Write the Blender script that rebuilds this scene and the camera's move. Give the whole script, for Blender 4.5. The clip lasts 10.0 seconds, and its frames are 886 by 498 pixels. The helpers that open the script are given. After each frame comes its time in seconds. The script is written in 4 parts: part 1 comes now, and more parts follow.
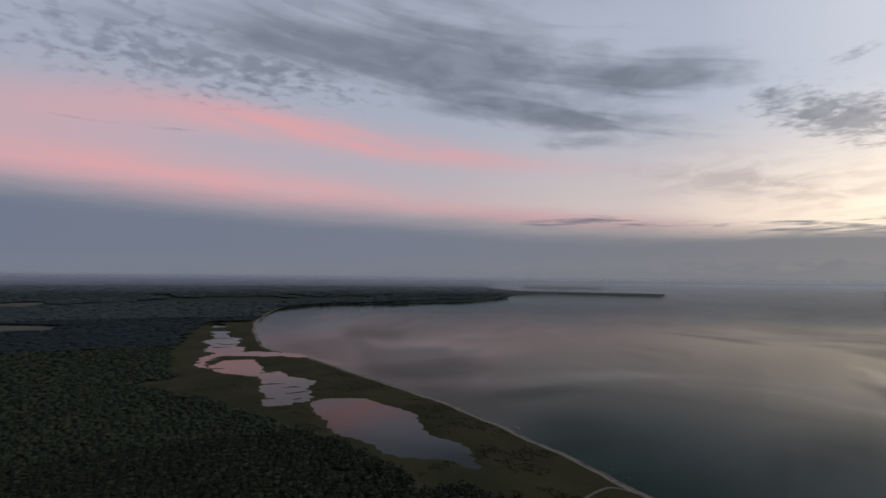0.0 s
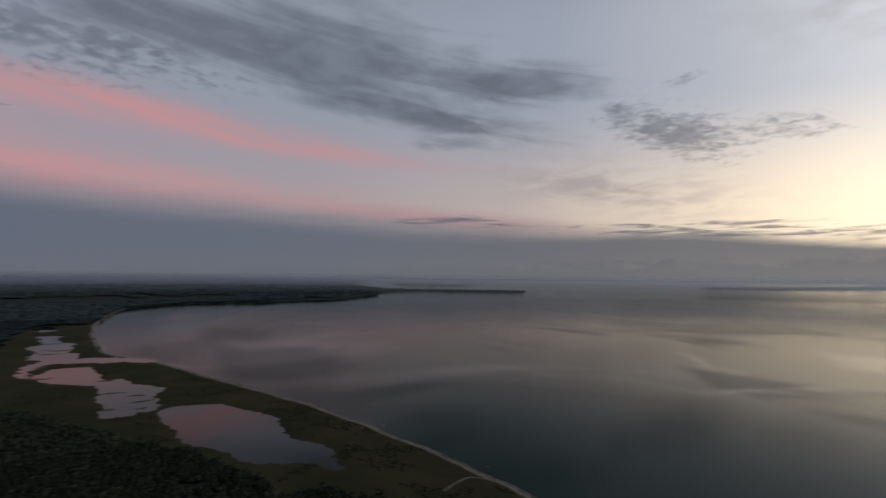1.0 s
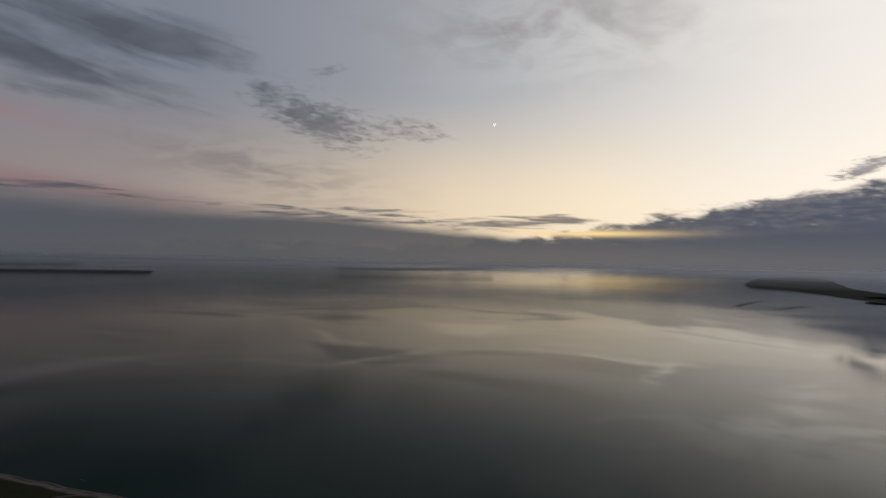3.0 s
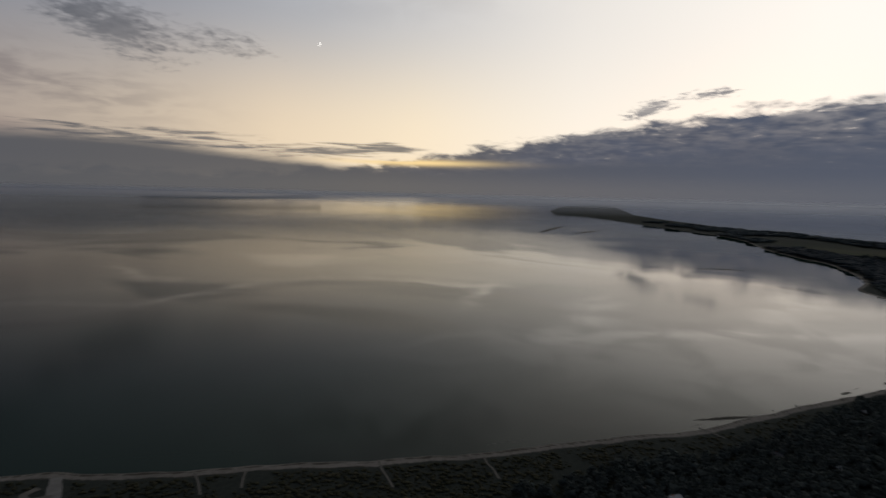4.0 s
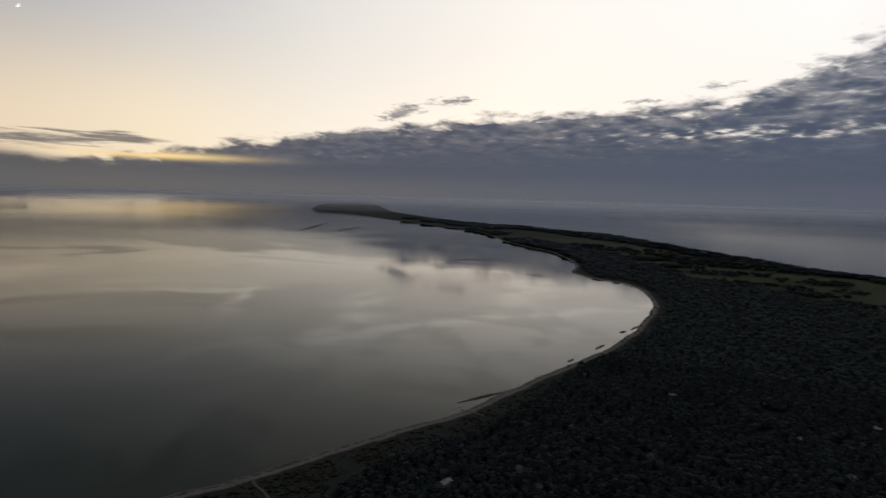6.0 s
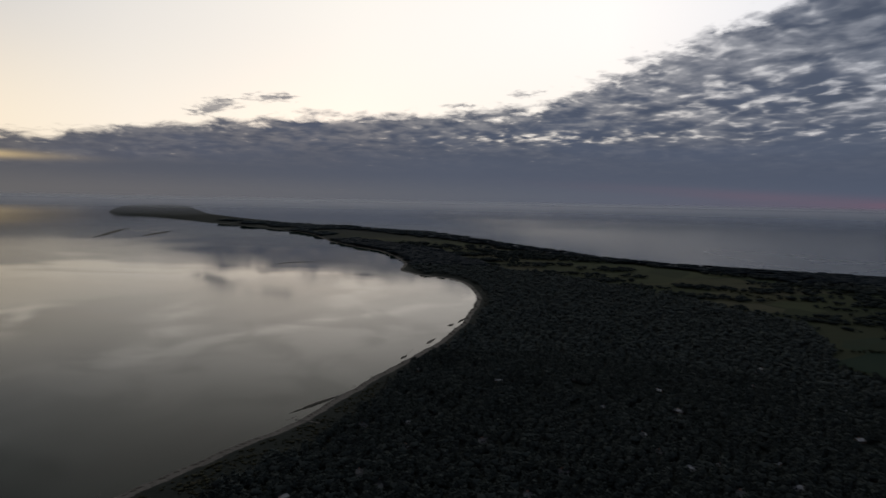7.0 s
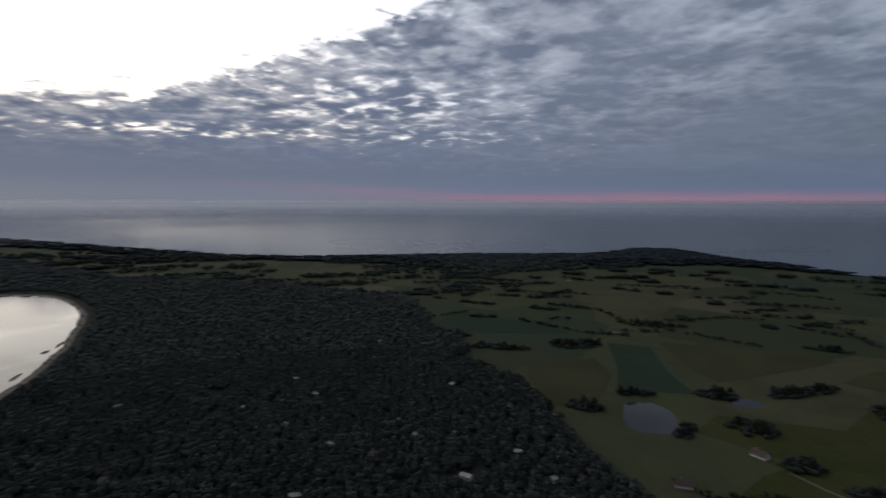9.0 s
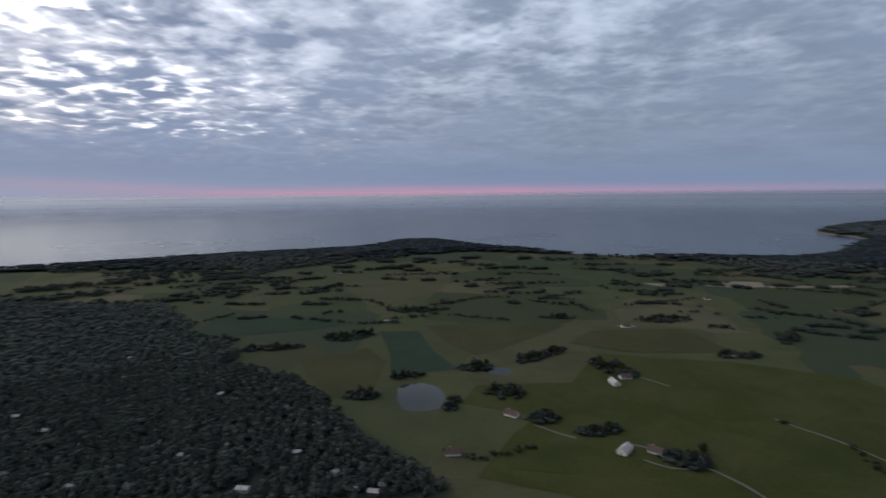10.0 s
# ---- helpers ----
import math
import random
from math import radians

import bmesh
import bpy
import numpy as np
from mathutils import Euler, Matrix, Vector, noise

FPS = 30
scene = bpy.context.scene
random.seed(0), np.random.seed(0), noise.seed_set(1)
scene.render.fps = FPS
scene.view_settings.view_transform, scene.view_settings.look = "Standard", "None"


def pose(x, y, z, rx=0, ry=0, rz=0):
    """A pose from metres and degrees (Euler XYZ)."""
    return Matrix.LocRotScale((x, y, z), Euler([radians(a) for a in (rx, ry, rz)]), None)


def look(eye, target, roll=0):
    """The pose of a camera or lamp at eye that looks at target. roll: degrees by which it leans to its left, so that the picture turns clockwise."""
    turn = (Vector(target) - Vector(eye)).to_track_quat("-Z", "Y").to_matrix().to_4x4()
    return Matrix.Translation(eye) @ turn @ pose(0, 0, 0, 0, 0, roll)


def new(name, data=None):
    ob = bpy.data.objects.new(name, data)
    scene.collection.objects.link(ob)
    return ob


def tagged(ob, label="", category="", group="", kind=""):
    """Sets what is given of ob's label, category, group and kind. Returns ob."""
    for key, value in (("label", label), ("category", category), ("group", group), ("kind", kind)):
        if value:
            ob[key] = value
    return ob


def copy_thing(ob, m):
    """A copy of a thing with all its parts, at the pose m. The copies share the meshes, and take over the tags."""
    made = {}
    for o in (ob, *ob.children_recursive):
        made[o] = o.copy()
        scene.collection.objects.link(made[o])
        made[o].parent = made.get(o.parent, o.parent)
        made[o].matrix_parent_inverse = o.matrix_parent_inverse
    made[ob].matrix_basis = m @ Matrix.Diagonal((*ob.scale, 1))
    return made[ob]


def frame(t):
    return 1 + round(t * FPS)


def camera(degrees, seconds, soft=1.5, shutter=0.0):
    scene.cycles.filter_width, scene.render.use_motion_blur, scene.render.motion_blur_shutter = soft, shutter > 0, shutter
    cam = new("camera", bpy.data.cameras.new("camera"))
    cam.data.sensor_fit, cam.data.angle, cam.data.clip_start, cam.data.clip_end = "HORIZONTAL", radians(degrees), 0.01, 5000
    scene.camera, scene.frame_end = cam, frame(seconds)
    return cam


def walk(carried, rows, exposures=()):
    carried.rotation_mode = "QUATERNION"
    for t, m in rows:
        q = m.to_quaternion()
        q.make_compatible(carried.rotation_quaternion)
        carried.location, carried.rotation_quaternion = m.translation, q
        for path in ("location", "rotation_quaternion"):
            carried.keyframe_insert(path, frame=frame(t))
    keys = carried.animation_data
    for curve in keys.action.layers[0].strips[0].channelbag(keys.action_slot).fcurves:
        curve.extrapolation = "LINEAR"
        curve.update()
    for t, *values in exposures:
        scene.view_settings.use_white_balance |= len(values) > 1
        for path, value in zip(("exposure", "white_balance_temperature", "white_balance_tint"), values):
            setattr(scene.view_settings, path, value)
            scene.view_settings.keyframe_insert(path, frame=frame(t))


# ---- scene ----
# ================= camera =================
EYE = 180.0
cam = camera(77.28, 10.0, soft=1.5, shutter=0.4)
TURNS = [  # seconds, yaw to the left, pitch, roll
    (0.0, 0.0, 2.99, 0.56), (0.5, -5.8, 2.85, 0.65), (1.0, -13.28, 2.85, 0.5), (1.5, -25.86, 2.77, -0.1),
    (2.0, -34.71, 2.71, -0.14), (2.2, -37.3, 2.7, 0.0), (2.9, -47.6, 1.8, 1.1), (3.1, -50.9, 0.7, 1.3),
    (3.3, -54.27, -1.17, 1.43), (3.4, -55.8, -2.85, 1.46), (3.5, -57.65, -5.8, 1.48), (3.6, -59.45, -5.77, 1.46),
    (4.0, -66.91, -5.63, 1.43), (4.5, -74.4, -5.49, 1.47), (5.0, -80.1, -5.39, 1.53), (5.2, -82.3, -5.34, 1.54),
    (6.3, -96.4, -5.15, 1.58), (6.5, -100.7, -5.01, 1.51), (7.0, -108.92, -4.89, 1.1), (7.5, -116.07, -4.82, 0.87),
    (8.0, -125.55, -4.79, 0.58), (8.5, -135.05, -4.83, 0.36), (9.0, -146.17, -4.96, 0.09), (9.5, -158.12, -5.25, -0.29),
    (10.0, -169.76, -5.64, -0.55)]


DRIFT = [(0.0, -34), (1.0, -28), (2.0, -21.5), (3.5, -10), (4.5, 0), (5.2, 5), (6.5, 13), (7.0, 15), (10.0, 16)]  # seconds, metres towards the bay


def turned(t, yaw, pitch, roll):
    d = float(np.interp(t, *zip(*DRIFT)))
    return pose(0.93 * d, 0.35 * d, EYE, 0, 0, yaw) @ pose(0, 0, 0, 90 + pitch) @ pose(0, 0, 0, 0, 0, roll)


walk(cam, [(t, turned(t, y, p, r)) for t, y, p, r in TURNS],
     [(0.0, 0.03), (0.5, -0.15), (1.0, -0.40), (1.5, -0.71), (2.0, -0.91), (3.5, -1.03), (5.2, -0.97), (6.5, -1.07), (7.0, -1.03), (8.0, -0.78), (8.5, -0.55), (9.0, -0.21), (9.5, 0.21), (10.0, 0.59)])

# ================= sky and light =================
SUN_AZ, SUN_EL = 96.0, 2.5  # clockwise from +y
world = bpy.data.worlds.new("dusk_sky")
scene.world = world
world.use_nodes = True
wt = world.node_tree
wt.nodes.clear()


class Net:
    """Small helper that writes node arithmetic as calls."""

    def __init__(self, tree):
        self.tree = tree

    def node(self, kind, **props):
        n = self.tree.nodes.new(kind)
        for k, v in props.items():
            setattr(n, k, v)
        return n

    def put(self, socket, v):
        if isinstance(v, bpy.types.NodeSocket):
            self.tree.links.new(v, socket)
        else:
            socket.default_value = v

    def m(self, op, a, b=0.0, c=0.0, clamp=False):
        n = self.node("ShaderNodeMath", operation=op, use_clamp=clamp)
        for s, v in zip(n.inputs, (a, b, c)):
            self.put(s, v)
        return n.outputs[0]

    def add(self, *v):
        out = v[0]
        for x in v[1:]:
            out = self.m("ADD", out, x)
        return out

    def sub(self, a, b):
        return self.m("SUBTRACT", a, b)

    def mul(self, *v):
        out = v[0]
        for x in v[1:]:
            out = self.m("MULTIPLY", out, x)
        return out

    def step(self, x, lo, hi, a=0.0, b=1.0):
        n = self.node("ShaderNodeMapRange", interpolation_type="SMOOTHSTEP")
        for s, v in zip(n.inputs, (x, lo, hi, a, b)):
            self.put(s, v)
        return n.outputs[0]

    def mix(self, f, a, b, blend="MIX"):
        n = self.node("ShaderNodeMix", data_type="RGBA", blend_type=blend)
        n.clamp_factor = True
        self.put(n.inputs[0], f)
        self.put(n.inputs[6], (*a, 1) if isinstance(a, tuple) and len(a) == 3 else a)
        self.put(n.inputs[7], (*b, 1) if isinstance(b, tuple) and len(b) == 3 else b)
        return n.outputs[2]

    def ramp(self, f, stops, mode="LINEAR"):
        n = self.node("ShaderNodeValToRGB")
        n.color_ramp.interpolation = mode
        e = n.color_ramp.elements
        while len(e) < len(stops):
            e.new(0.5)
        for el, (p, c) in zip(e, stops):
            el.position = p
            el.color = (*c, 1) if isinstance(c, tuple) else (c, c, c, 1)
        self.put(n.inputs[0], f)
        return n.outputs[0]

    def noise(self, vec, scale, detail=4.0, rough=0.55, distort=0.0):
        n = self.node("ShaderNodeTexNoise")
        n.noise_dimensions = "3D"
        self.put(n.inputs["Vector"], vec)
        self.put(n.inputs["Scale"], scale)
        self.put(n.inputs["Detail"], detail)
        self.put(n.inputs["Roughness"], rough)
        self.put(n.inputs["Distortion"], distort)
        return n.outputs["Fac"]


def build_sky():
    N = Net(wt)
    tc = N.node("ShaderNodeTexCoord")
    sep = N.node("ShaderNodeSeparateXYZ")
    N.put(sep.inputs[0], tc.outputs["Generated"])
    dx, dy, dz = sep.outputs
    az = N.m("WRAP", N.mul(N.m("ARCTAN2", dx, dy), 57.2958), 260.0, -100.0)
    el = N.mul(N.m("ARCSINE", dz), 57.2958)
    u = N.mul(N.add(az, 100.0), 1 / 360)

    def along(stops, k=4.0):
        """A colour that changes with the compass: (azimuth, colour) rows."""
        c = N.ramp(u, [((a + 100) / 360, tuple(v / k for v in c) if isinstance(c, tuple) else c / k) for a, c in stops])
        n = N.node("ShaderNodeVectorMath", operation="SCALE")
        N.put(n.inputs[0], c)
        n.inputs["Scale"].default_value = k
        return n.outputs[0]

    def height(stops):
        return N.mul(N.ramp(u, [((a + 100) / 360, h / 60) for a, h in stops]), 60.0)

    # coordinates on a flat cloud deck
    low = N.add(N.m("MAXIMUM", dz, 0.0), 0.13)
    deck = N.node("ShaderNodeCombineXYZ")
    N.put(deck.inputs[0], N.m("DIVIDE", dx, low))
    N.put(deck.inputs[1], N.m("DIVIDE", dy, low))
    deck = deck.outputs[0]
    flat = N.node("ShaderNodeCombineXYZ")  # compass and height, stretched along the horizon
    N.put(flat.inputs[0], N.mul(az, 0.09))
    N.put(flat.inputs[1], N.mul(el, 0.8))
    flat = flat.outputs[0]
    n_big = N.noise(deck, 1.3, 5, 0.55, 0.3)
    n_mid = N.noise(deck, 4.2, 5, 0.58, 0.5)
    n_cell = N.noise(deck, 9.0, 4, 0.55, 0.4)
    n_flat = N.noise(flat, 1.0, 5, 0.6, 0.3)
    n_fine = N.noise(deck, 17.0, 4, 0.55, 0.6)
    n_wisp = N.noise(flat, 3.2, 5, 0.62, 0.6)
    sheet = N.node("ShaderNodeCombineXYZ")  # thin level sheets
    N.put(sheet.inputs[0], N.mul(az, 0.10))
    N.put(sheet.inputs[1], N.mul(el, 1.5))
    n_sheet = N.noise(sheet.outputs[0], 1.6, 5, 0.6, 0.5)
    n_soft = N.noise(deck, 2.4, 4, 0.5, 0.4)
    n_feather = N.noise(deck, 26.0, 5, 0.6, 0.3)
    heap = N.node("ShaderNodeCombineXYZ")  # heaped tops of the far bank
    N.put(heap.inputs[0], N.mul(az, 0.36))
    N.put(heap.inputs[1], N.mul(el, 0.95))
    n_heap = N.noise(heap.outputs[0], 1.0, 5, 0.6, 0.4)
    lens = N.node("ShaderNodeCombineXYZ")  # long streaks that fall towards the sunset
    N.put(lens.inputs[0], N.mul(az, 0.055))
    N.put(lens.inputs[1], N.mul(N.add(el, N.mul(az, 0.17)), 0.42))
    n_lens = N.noise(lens.outputs[0], 1.5, 5, 0.52, 0.5)
    n_alto = N.noise(deck, 8.5, 2.5, 0.48, 0.25)
    n_puff = N.noise(deck, 15.5, 2, 0.5, 0.2)

    upper = along([(-100, (.30, .33, .41)), (-39, (.34, .37, .46)), (0, (.36, .40, .49)), (25, (.42, .46, .56)), (40, (.60, .62, .70)), (54, (.88, .89, .94)),
                   (80, (1.62, 1.55, 1.47)), (100, (1.94, 1.86, 1.75)), (125, (2.1, 2.0, 1.94)), (150, (1.5, 1.55, 1.7)),
                   (170, (.85, .92, 1.08)), (185, (.62, .70, .86)), (209, (.45, .51, .64)), (260, (.3, .33, .41))])
    lower = along([(-100, (.34, .33, .40)), (-39, (.42, .36, .42)), (0, (.46, .41, .44)), (20, (.62, .52, .50)), (35, (1.0, .83, .68)), (50, (1.60, 1.30, .96)),
                   (64, (1.85, 1.56, 1.17)), (80, (1.85, 1.71, 1.52)), (100, (1.95, 1.84, 1.70)), (125, (2.0, 1.85, 1.7)), (150, (1.2, 1.2, 1.3)),
                   (175, (.6, .65, .78)), (209, (.38, .42, .53)), (260, (.34, .33, .40))])
    sky = N.mix(N.step(el, 5.0, 18.0), lower, upper)
    crown_ = along([(-100, (.20, .23, .30)), (0, (.19, .22, .285)), (40, (.26, .28, .34)), (60, (.49, .49, .50)), (85, (1.02, .99, .95)), (115, (1.26, 1.22, 1.16)),
                    (140, (.8, .84, .92)), (165, (.5, .56, .68)), (209, (.3, .34, .43)), (260, (.20, .23, .30))])
    sky = N.mix(N.step(el, 23.0, 40.0), sky, crown_)
    # the atmosphere's own twilight, faint under the rest
    nishita = N.node("ShaderNodeTexSky", sky_type="NISHITA", sun_disc=False)
    nishita.sun_elevation, nishita.sun_rotation = radians(SUN_EL), radians(SUN_AZ)
    faint = N.node("ShaderNodeVectorMath", operation="SCALE")
    N.put(faint.inputs[0], nishita.outputs[0])
    faint.inputs["Scale"].default_value = 0.02
    sky = N.mix(1.0, sky, faint.outputs[0], "ADD")

    def blob(a, e, sa, se, slope=0.0):
        da = N.sub(az, a)
        de = N.sub(N.sub(el, e), N.mul(da, slope))
        q = N.add(N.m("POWER", N.m("ABSOLUTE", N.mul(da, 1 / sa)), 2.0), N.m("POWER", N.m("ABSOLUTE", N.mul(de, 1 / se)), 2.0))
        return N.m("EXPONENT", N.mul(q, -1.0))

    # pink streaks of the afterglow opposite the sun
    pink = N.add(N.mul(blob(-16, 14.7, 12, 1.5, -0.10), N.step(n_lens, 0.3, 0.62, 0.45, 0.85)), N.mul(blob(-4, 13.1, 16, 1.2, -0.11), N.step(n_lens, 0.3, 0.62, 0.3, 0.75)), N.mul(blob(-33, 14.6, 10, 1.8, 0.03), 0.45),
                 N.mul(blob(-24, 8.9, 24, 1.9, -0.05), N.step(n_soft, 0.3, 0.65, 0.6, 0.95)), N.mul(blob(12, 6.0, 14, 0.8, -0.08), 0.6),
                 N.mul(blob(-40, 12.0, 20, 3.0, 0), 0.35))
    sky = N.mix(N.m("MINIMUM", N.mul(pink, 0.85), 1.0), sky, (.72, .36, .38))
    # faint grey-rose veils
    veil = N.mul(N.add(blob(30, 9.0, 10, 2.4, -0.15), N.mul(blob(60, 23, 14, 4), 1.0)), N.step(N.add(N.mul(n_mid, 0.6), N.mul(n_soft, 0.4)), 0.40, 0.62))
    sky = N.mix(N.mul(veil, 0.55), sky, (.36, .31, .32))

    # the grey deck and its broken edge
    dark = along([(-100, (.17, .20, .26)), (-39, (.19, .21, .28)), (0, (.165, .19, .245)), (30, (.155, .175, .22)), (40, (.22, .225, .26)), (60, (.25, .24, .25)), (80, (.195, .215, .288)),
                  (110, (.165, .20, .29)), (135, (.17, .21, .31)), (160, (.182, .222, .310)), (180, (.165, .207, .285)), (209, (.155, .197, .275)), (260, (.17, .20, .26))])
    body = N.add(blob(9, 16.8, 14, 1.9, -0.18), blob(20.5, 19.2, 7.5, 1.7, -0.06), N.mul(blob(0, 21.8, 20, 2.4, -0.05), 0.8), N.mul(blob(13, 13.4, 4, 0.7), 0.45),
                 N.mul(blob(-24, 21.5, 18, 2.2, 0.02), 0.40), N.mul(blob(-5, 26, 26, 3.0), 0.4))
    c_body = N.step(N.add(body, N.mul(N.sub(n_lens, 0.5), 1.25), N.mul(N.sub(n_mid, 0.5), 0.9), N.mul(N.sub(n_cell, 0.5), 0.3)), 0.12, 0.95)
    c_body = N.mul(c_body, N.step(body, 0.04, 0.3))
    mott = N.add(N.mul(blob(36, 13.8, 6.0, 2.3, -0.28), 1.1), N.mul(blob(46, 13.4, 5.0, 1.3, -0.1), 0.62), N.mul(blob(30.5, 16.3, 1.2, .8), .6),
                 N.mul(blob(37.0, 18.5, 3, 1), .45))
    c_mott = N.mul(N.step(N.add(mott, N.mul(N.sub(n_cell, 0.5), 1.5), N.mul(N.sub(n_fine, 0.5), 1.2), N.mul(N.sub(n_feather, 0.5), 1.1)), 0.25, 1.15), N.step(mott, 0.02, 0.4))
    puff = N.mul(blob(-23, 20.2, 17, 3.2, 0.0), 0.98)
    c_puff = N.mul(N.step(N.add(puff, N.mul(N.sub(n_puff, 0.5), 2.9), N.mul(N.sub(n_feather, 0.5), 0.6)), 0.22, 1.20), N.step(puff, 0.05, 0.3))
    streak = N.add(blob(36, 4.6, 12, 0.85, -0.03), N.mul(blob(54.5, 4.0, 7, 0.75), 1.0), N.mul(blob(61.5, 4.5, 5, 0.6), .9),
                   N.mul(blob(44.5, 4.9, 3.2, .5), .7), N.mul(blob(12.5, 5.7, 8, .6, 0.01), 1.0), N.mul(blob(-29, 13.4, 8, .3, .0), .55))
    c_streak = N.step(N.add(streak, N.mul(N.sub(n_sheet, 0.5), 3.4), N.mul(N.sub(n_wisp, 0.5), 1.3)), 0.45, 1.35)
    c_streak = N.mul(c_streak, N.step(streak, 0.06, 0.4))
    tuft = N.add(blob(86.6, 8.4, 2.4, .8, .25), N.mul(blob(92, 9.7, 2.4, .5), .9), N.mul(blob(111, 9.6, 3.0, .35), .7), N.mul(blob(117, 10.8, 2.5, .4), .7))
    c_tuft = N.mul(N.step(N.add(tuft, N.mul(N.sub(n_fine, 0.5), 1.6), N.mul(N.sub(n_cell, 0.5), 1.4)), 0.30, 0.95), N.step(tuft, 0.05, 0.3))
    c_streak = N.m("MAXIMUM", c_streak, c_tuft)
    top = height([(-100, 30), (-70, 10), (-45, 0), (45, 1.5), (62, 3.0), (70, 4.6), (82, 6.5), (95, 8.1), (107, 8.6), (118, 9.8), (127, 13.2),
                  (138, 17.0), (147, 21.0), (158, 34), (175, 60), (260, 60)])
    ragged = N.step(az, 95.0, 130.0, 0.12, 1.0)
    edge = N.sub(N.add(top, N.mul(N.add(N.mul(N.sub(n_cell, 0.5), 4.0), N.mul(N.sub(n_mid, 0.5), 5.0)), ragged), N.mul(N.mul(N.sub(n_fine, 0.5), 2.2), ragged), N.mul(N.sub(n_heap, 0.5), 3.4)), el)
    c_bank = N.step(edge, -0.5, N.step(az, 95.0, 130.0, 0.6, 1.6))
    # thin places of the deck that let the bright sky through
    rip = N.add(N.mul(N.sub(n_alto, 0.5), 0.9), N.mul(N.sub(n_mid, 0.5), 1.35), N.mul(N.sub(n_big, 0.5), 0.9), N.mul(N.sub(n_soft, 0.5), 0.8))
    rim = N.mul(N.m("EXPONENT", N.mul(N.m("POWER", N.m("ABSOLUTE", N.mul(edge, 1 / 4.0)), 2.0), -1.0)), N.step(az, 116.0, 132.0), N.step(az, 168.0, 150.0))
    thin = N.m("MAXIMUM", N.m("MAXIMUM", N.mul(rim, 0.8), N.add(N.mul(blob(119, 6.5, 13, 0.8, 0.01), 1.0), N.mul(blob(146, 6.6, 12, 1.0), 0.8))),
               N.mul(blob(139, 10.0, 16, 3.6), 0.9))
    cells = N.add(N.mul(N.sub(n_alto, 0.5), 1.9), N.mul(N.sub(n_fine, 0.5), 0.5), N.mul(N.sub(n_mid, 0.5), 0.9), N.mul(N.sub(n_big, 0.5), 0.5))
    gap = N.mul(N.step(N.add(cells, N.mul(N.m("MINIMUM", thin, 1.0), 0.58)), 0.36, 1.22), N.m("MAXIMUM", N.step(az, 132.0, 175.0, 0.95, 0.45), N.mul(rim, 0.95)))
    loose = N.mul(N.step(N.add(N.mul(n_soft, 0.55), N.mul(n_cell, 0.30), N.mul(n_fine, 0.15), N.mul(N.add(blob(160, 15.5, 17, 4.5), N.mul(blob(190, 18, 18, 4.0), 0.8)), 0.10)), 0.47, 0.72), N.step(az, 158.0, 174.0), N.step(el, 7.0, 13.0), 0.8)
    c_bank = N.mul(c_bank, N.sub(1.0, N.m("MAXIMUM", gap, N.mul(loose, 0.42))))
    cover = N.m("MAXIMUM", N.m("MAXIMUM", N.mul(c_body, 0.9), N.m("MAXIMUM", N.mul(c_mott, 0.8), N.mul(c_puff, 0.75))), N.m("MAXIMUM", N.mul(c_streak, 0.85), c_bank))
    tone = N.mix(N.mul(N.step(rip, -0.30, 0.45), N.step(el, 4.0, 11.0, 0.15, 0.8), N.step(az, 150.0, 168.0, 1.2, 0.75)), N.mix(N.step(n_big, 0.35, 0.65, 0.0, 0.14), dark, (0.0, 0.0, 0.0)), N.mix(0.30, dark, sky))
    sky = N.mix(cover, sky, tone)

    # the layer of haze on the horizon
    haze = along([(-100, (.15, .17, .21)), (-39, (.146, .178, .243)), (0, (.162, .184, .238)), (20, (.173, .185, .22)), (35, (.19, .195, .215)), (60, (.215, .212, .225)), (80, (.185, .20, .25)),
                  (110, (.180, .208, .285)), (150, (.155, .190, .28)), (175, (.128, .168, .258)), (209, (.14, .183, .272)), (260, (.15, .17, .21))])
    air = along([(-100, (.16, .18, .22)), (-39, (.160, .185, .235)), (0, (.175, .19, .23)), (30, (.205, .207, .222)), (60, (.285, .27, .262)), (80, (.27, .265, .285)),
                 (105, (.235, .25, .30)), (130, (.205, .235, .315)), (150, (.165, .205, .30)), (180, (.135, .18, .28)), (209, (.13, .178, .272)), (260, (.16, .18, .22))])
    haze = N.mix(N.step(el, 3.0, 0.4), haze, air)
    ht = height([(-100, 6), (-39, 7.4), (-5, 5.9), (18, 4.7), (36, 4.3), (43, 3.8), (50, 3.2), (57, 2.4), (64, 2.1), (75, 2.8), (90, 4.0), (110, 4.6), (135, 4.2), (150, 3.2), (180, 2.5), (209, 2.5), (260, 6)])
    over = N.add(N.sub(ht, el), N.mul(N.sub(n_flat, 0.5), 1.2))
    crisp = N.mul(N.step(az, 14.0, 38.0), N.step(az, 98.0, 80.0))
    sky = N.mix(N.mul(N.step(over, N.add(-2.6, N.mul(crisp, 1.9)), N.sub(1.8, N.mul(crisp, 1.2))), 0.96), sky, haze)
    # rose line over the sea
    line = N.mul(N.add(blob(166, 0.1, 22, 0.7), N.mul(blob(198, 0.1, 20, .6), .35), N.mul(blob(140, 0.9, 14, .5, -.05), .3)), N.step(n_flat, .25, .6, .6, 1.0))
    sky = N.mix(N.mul(line, 0.62), sky, (.47, .21, .28))
    # gold gap under the bank
    gold = N.mul(blob(64, 3.15, 7, 0.32), N.step(n_flat, 0.34, 0.52))
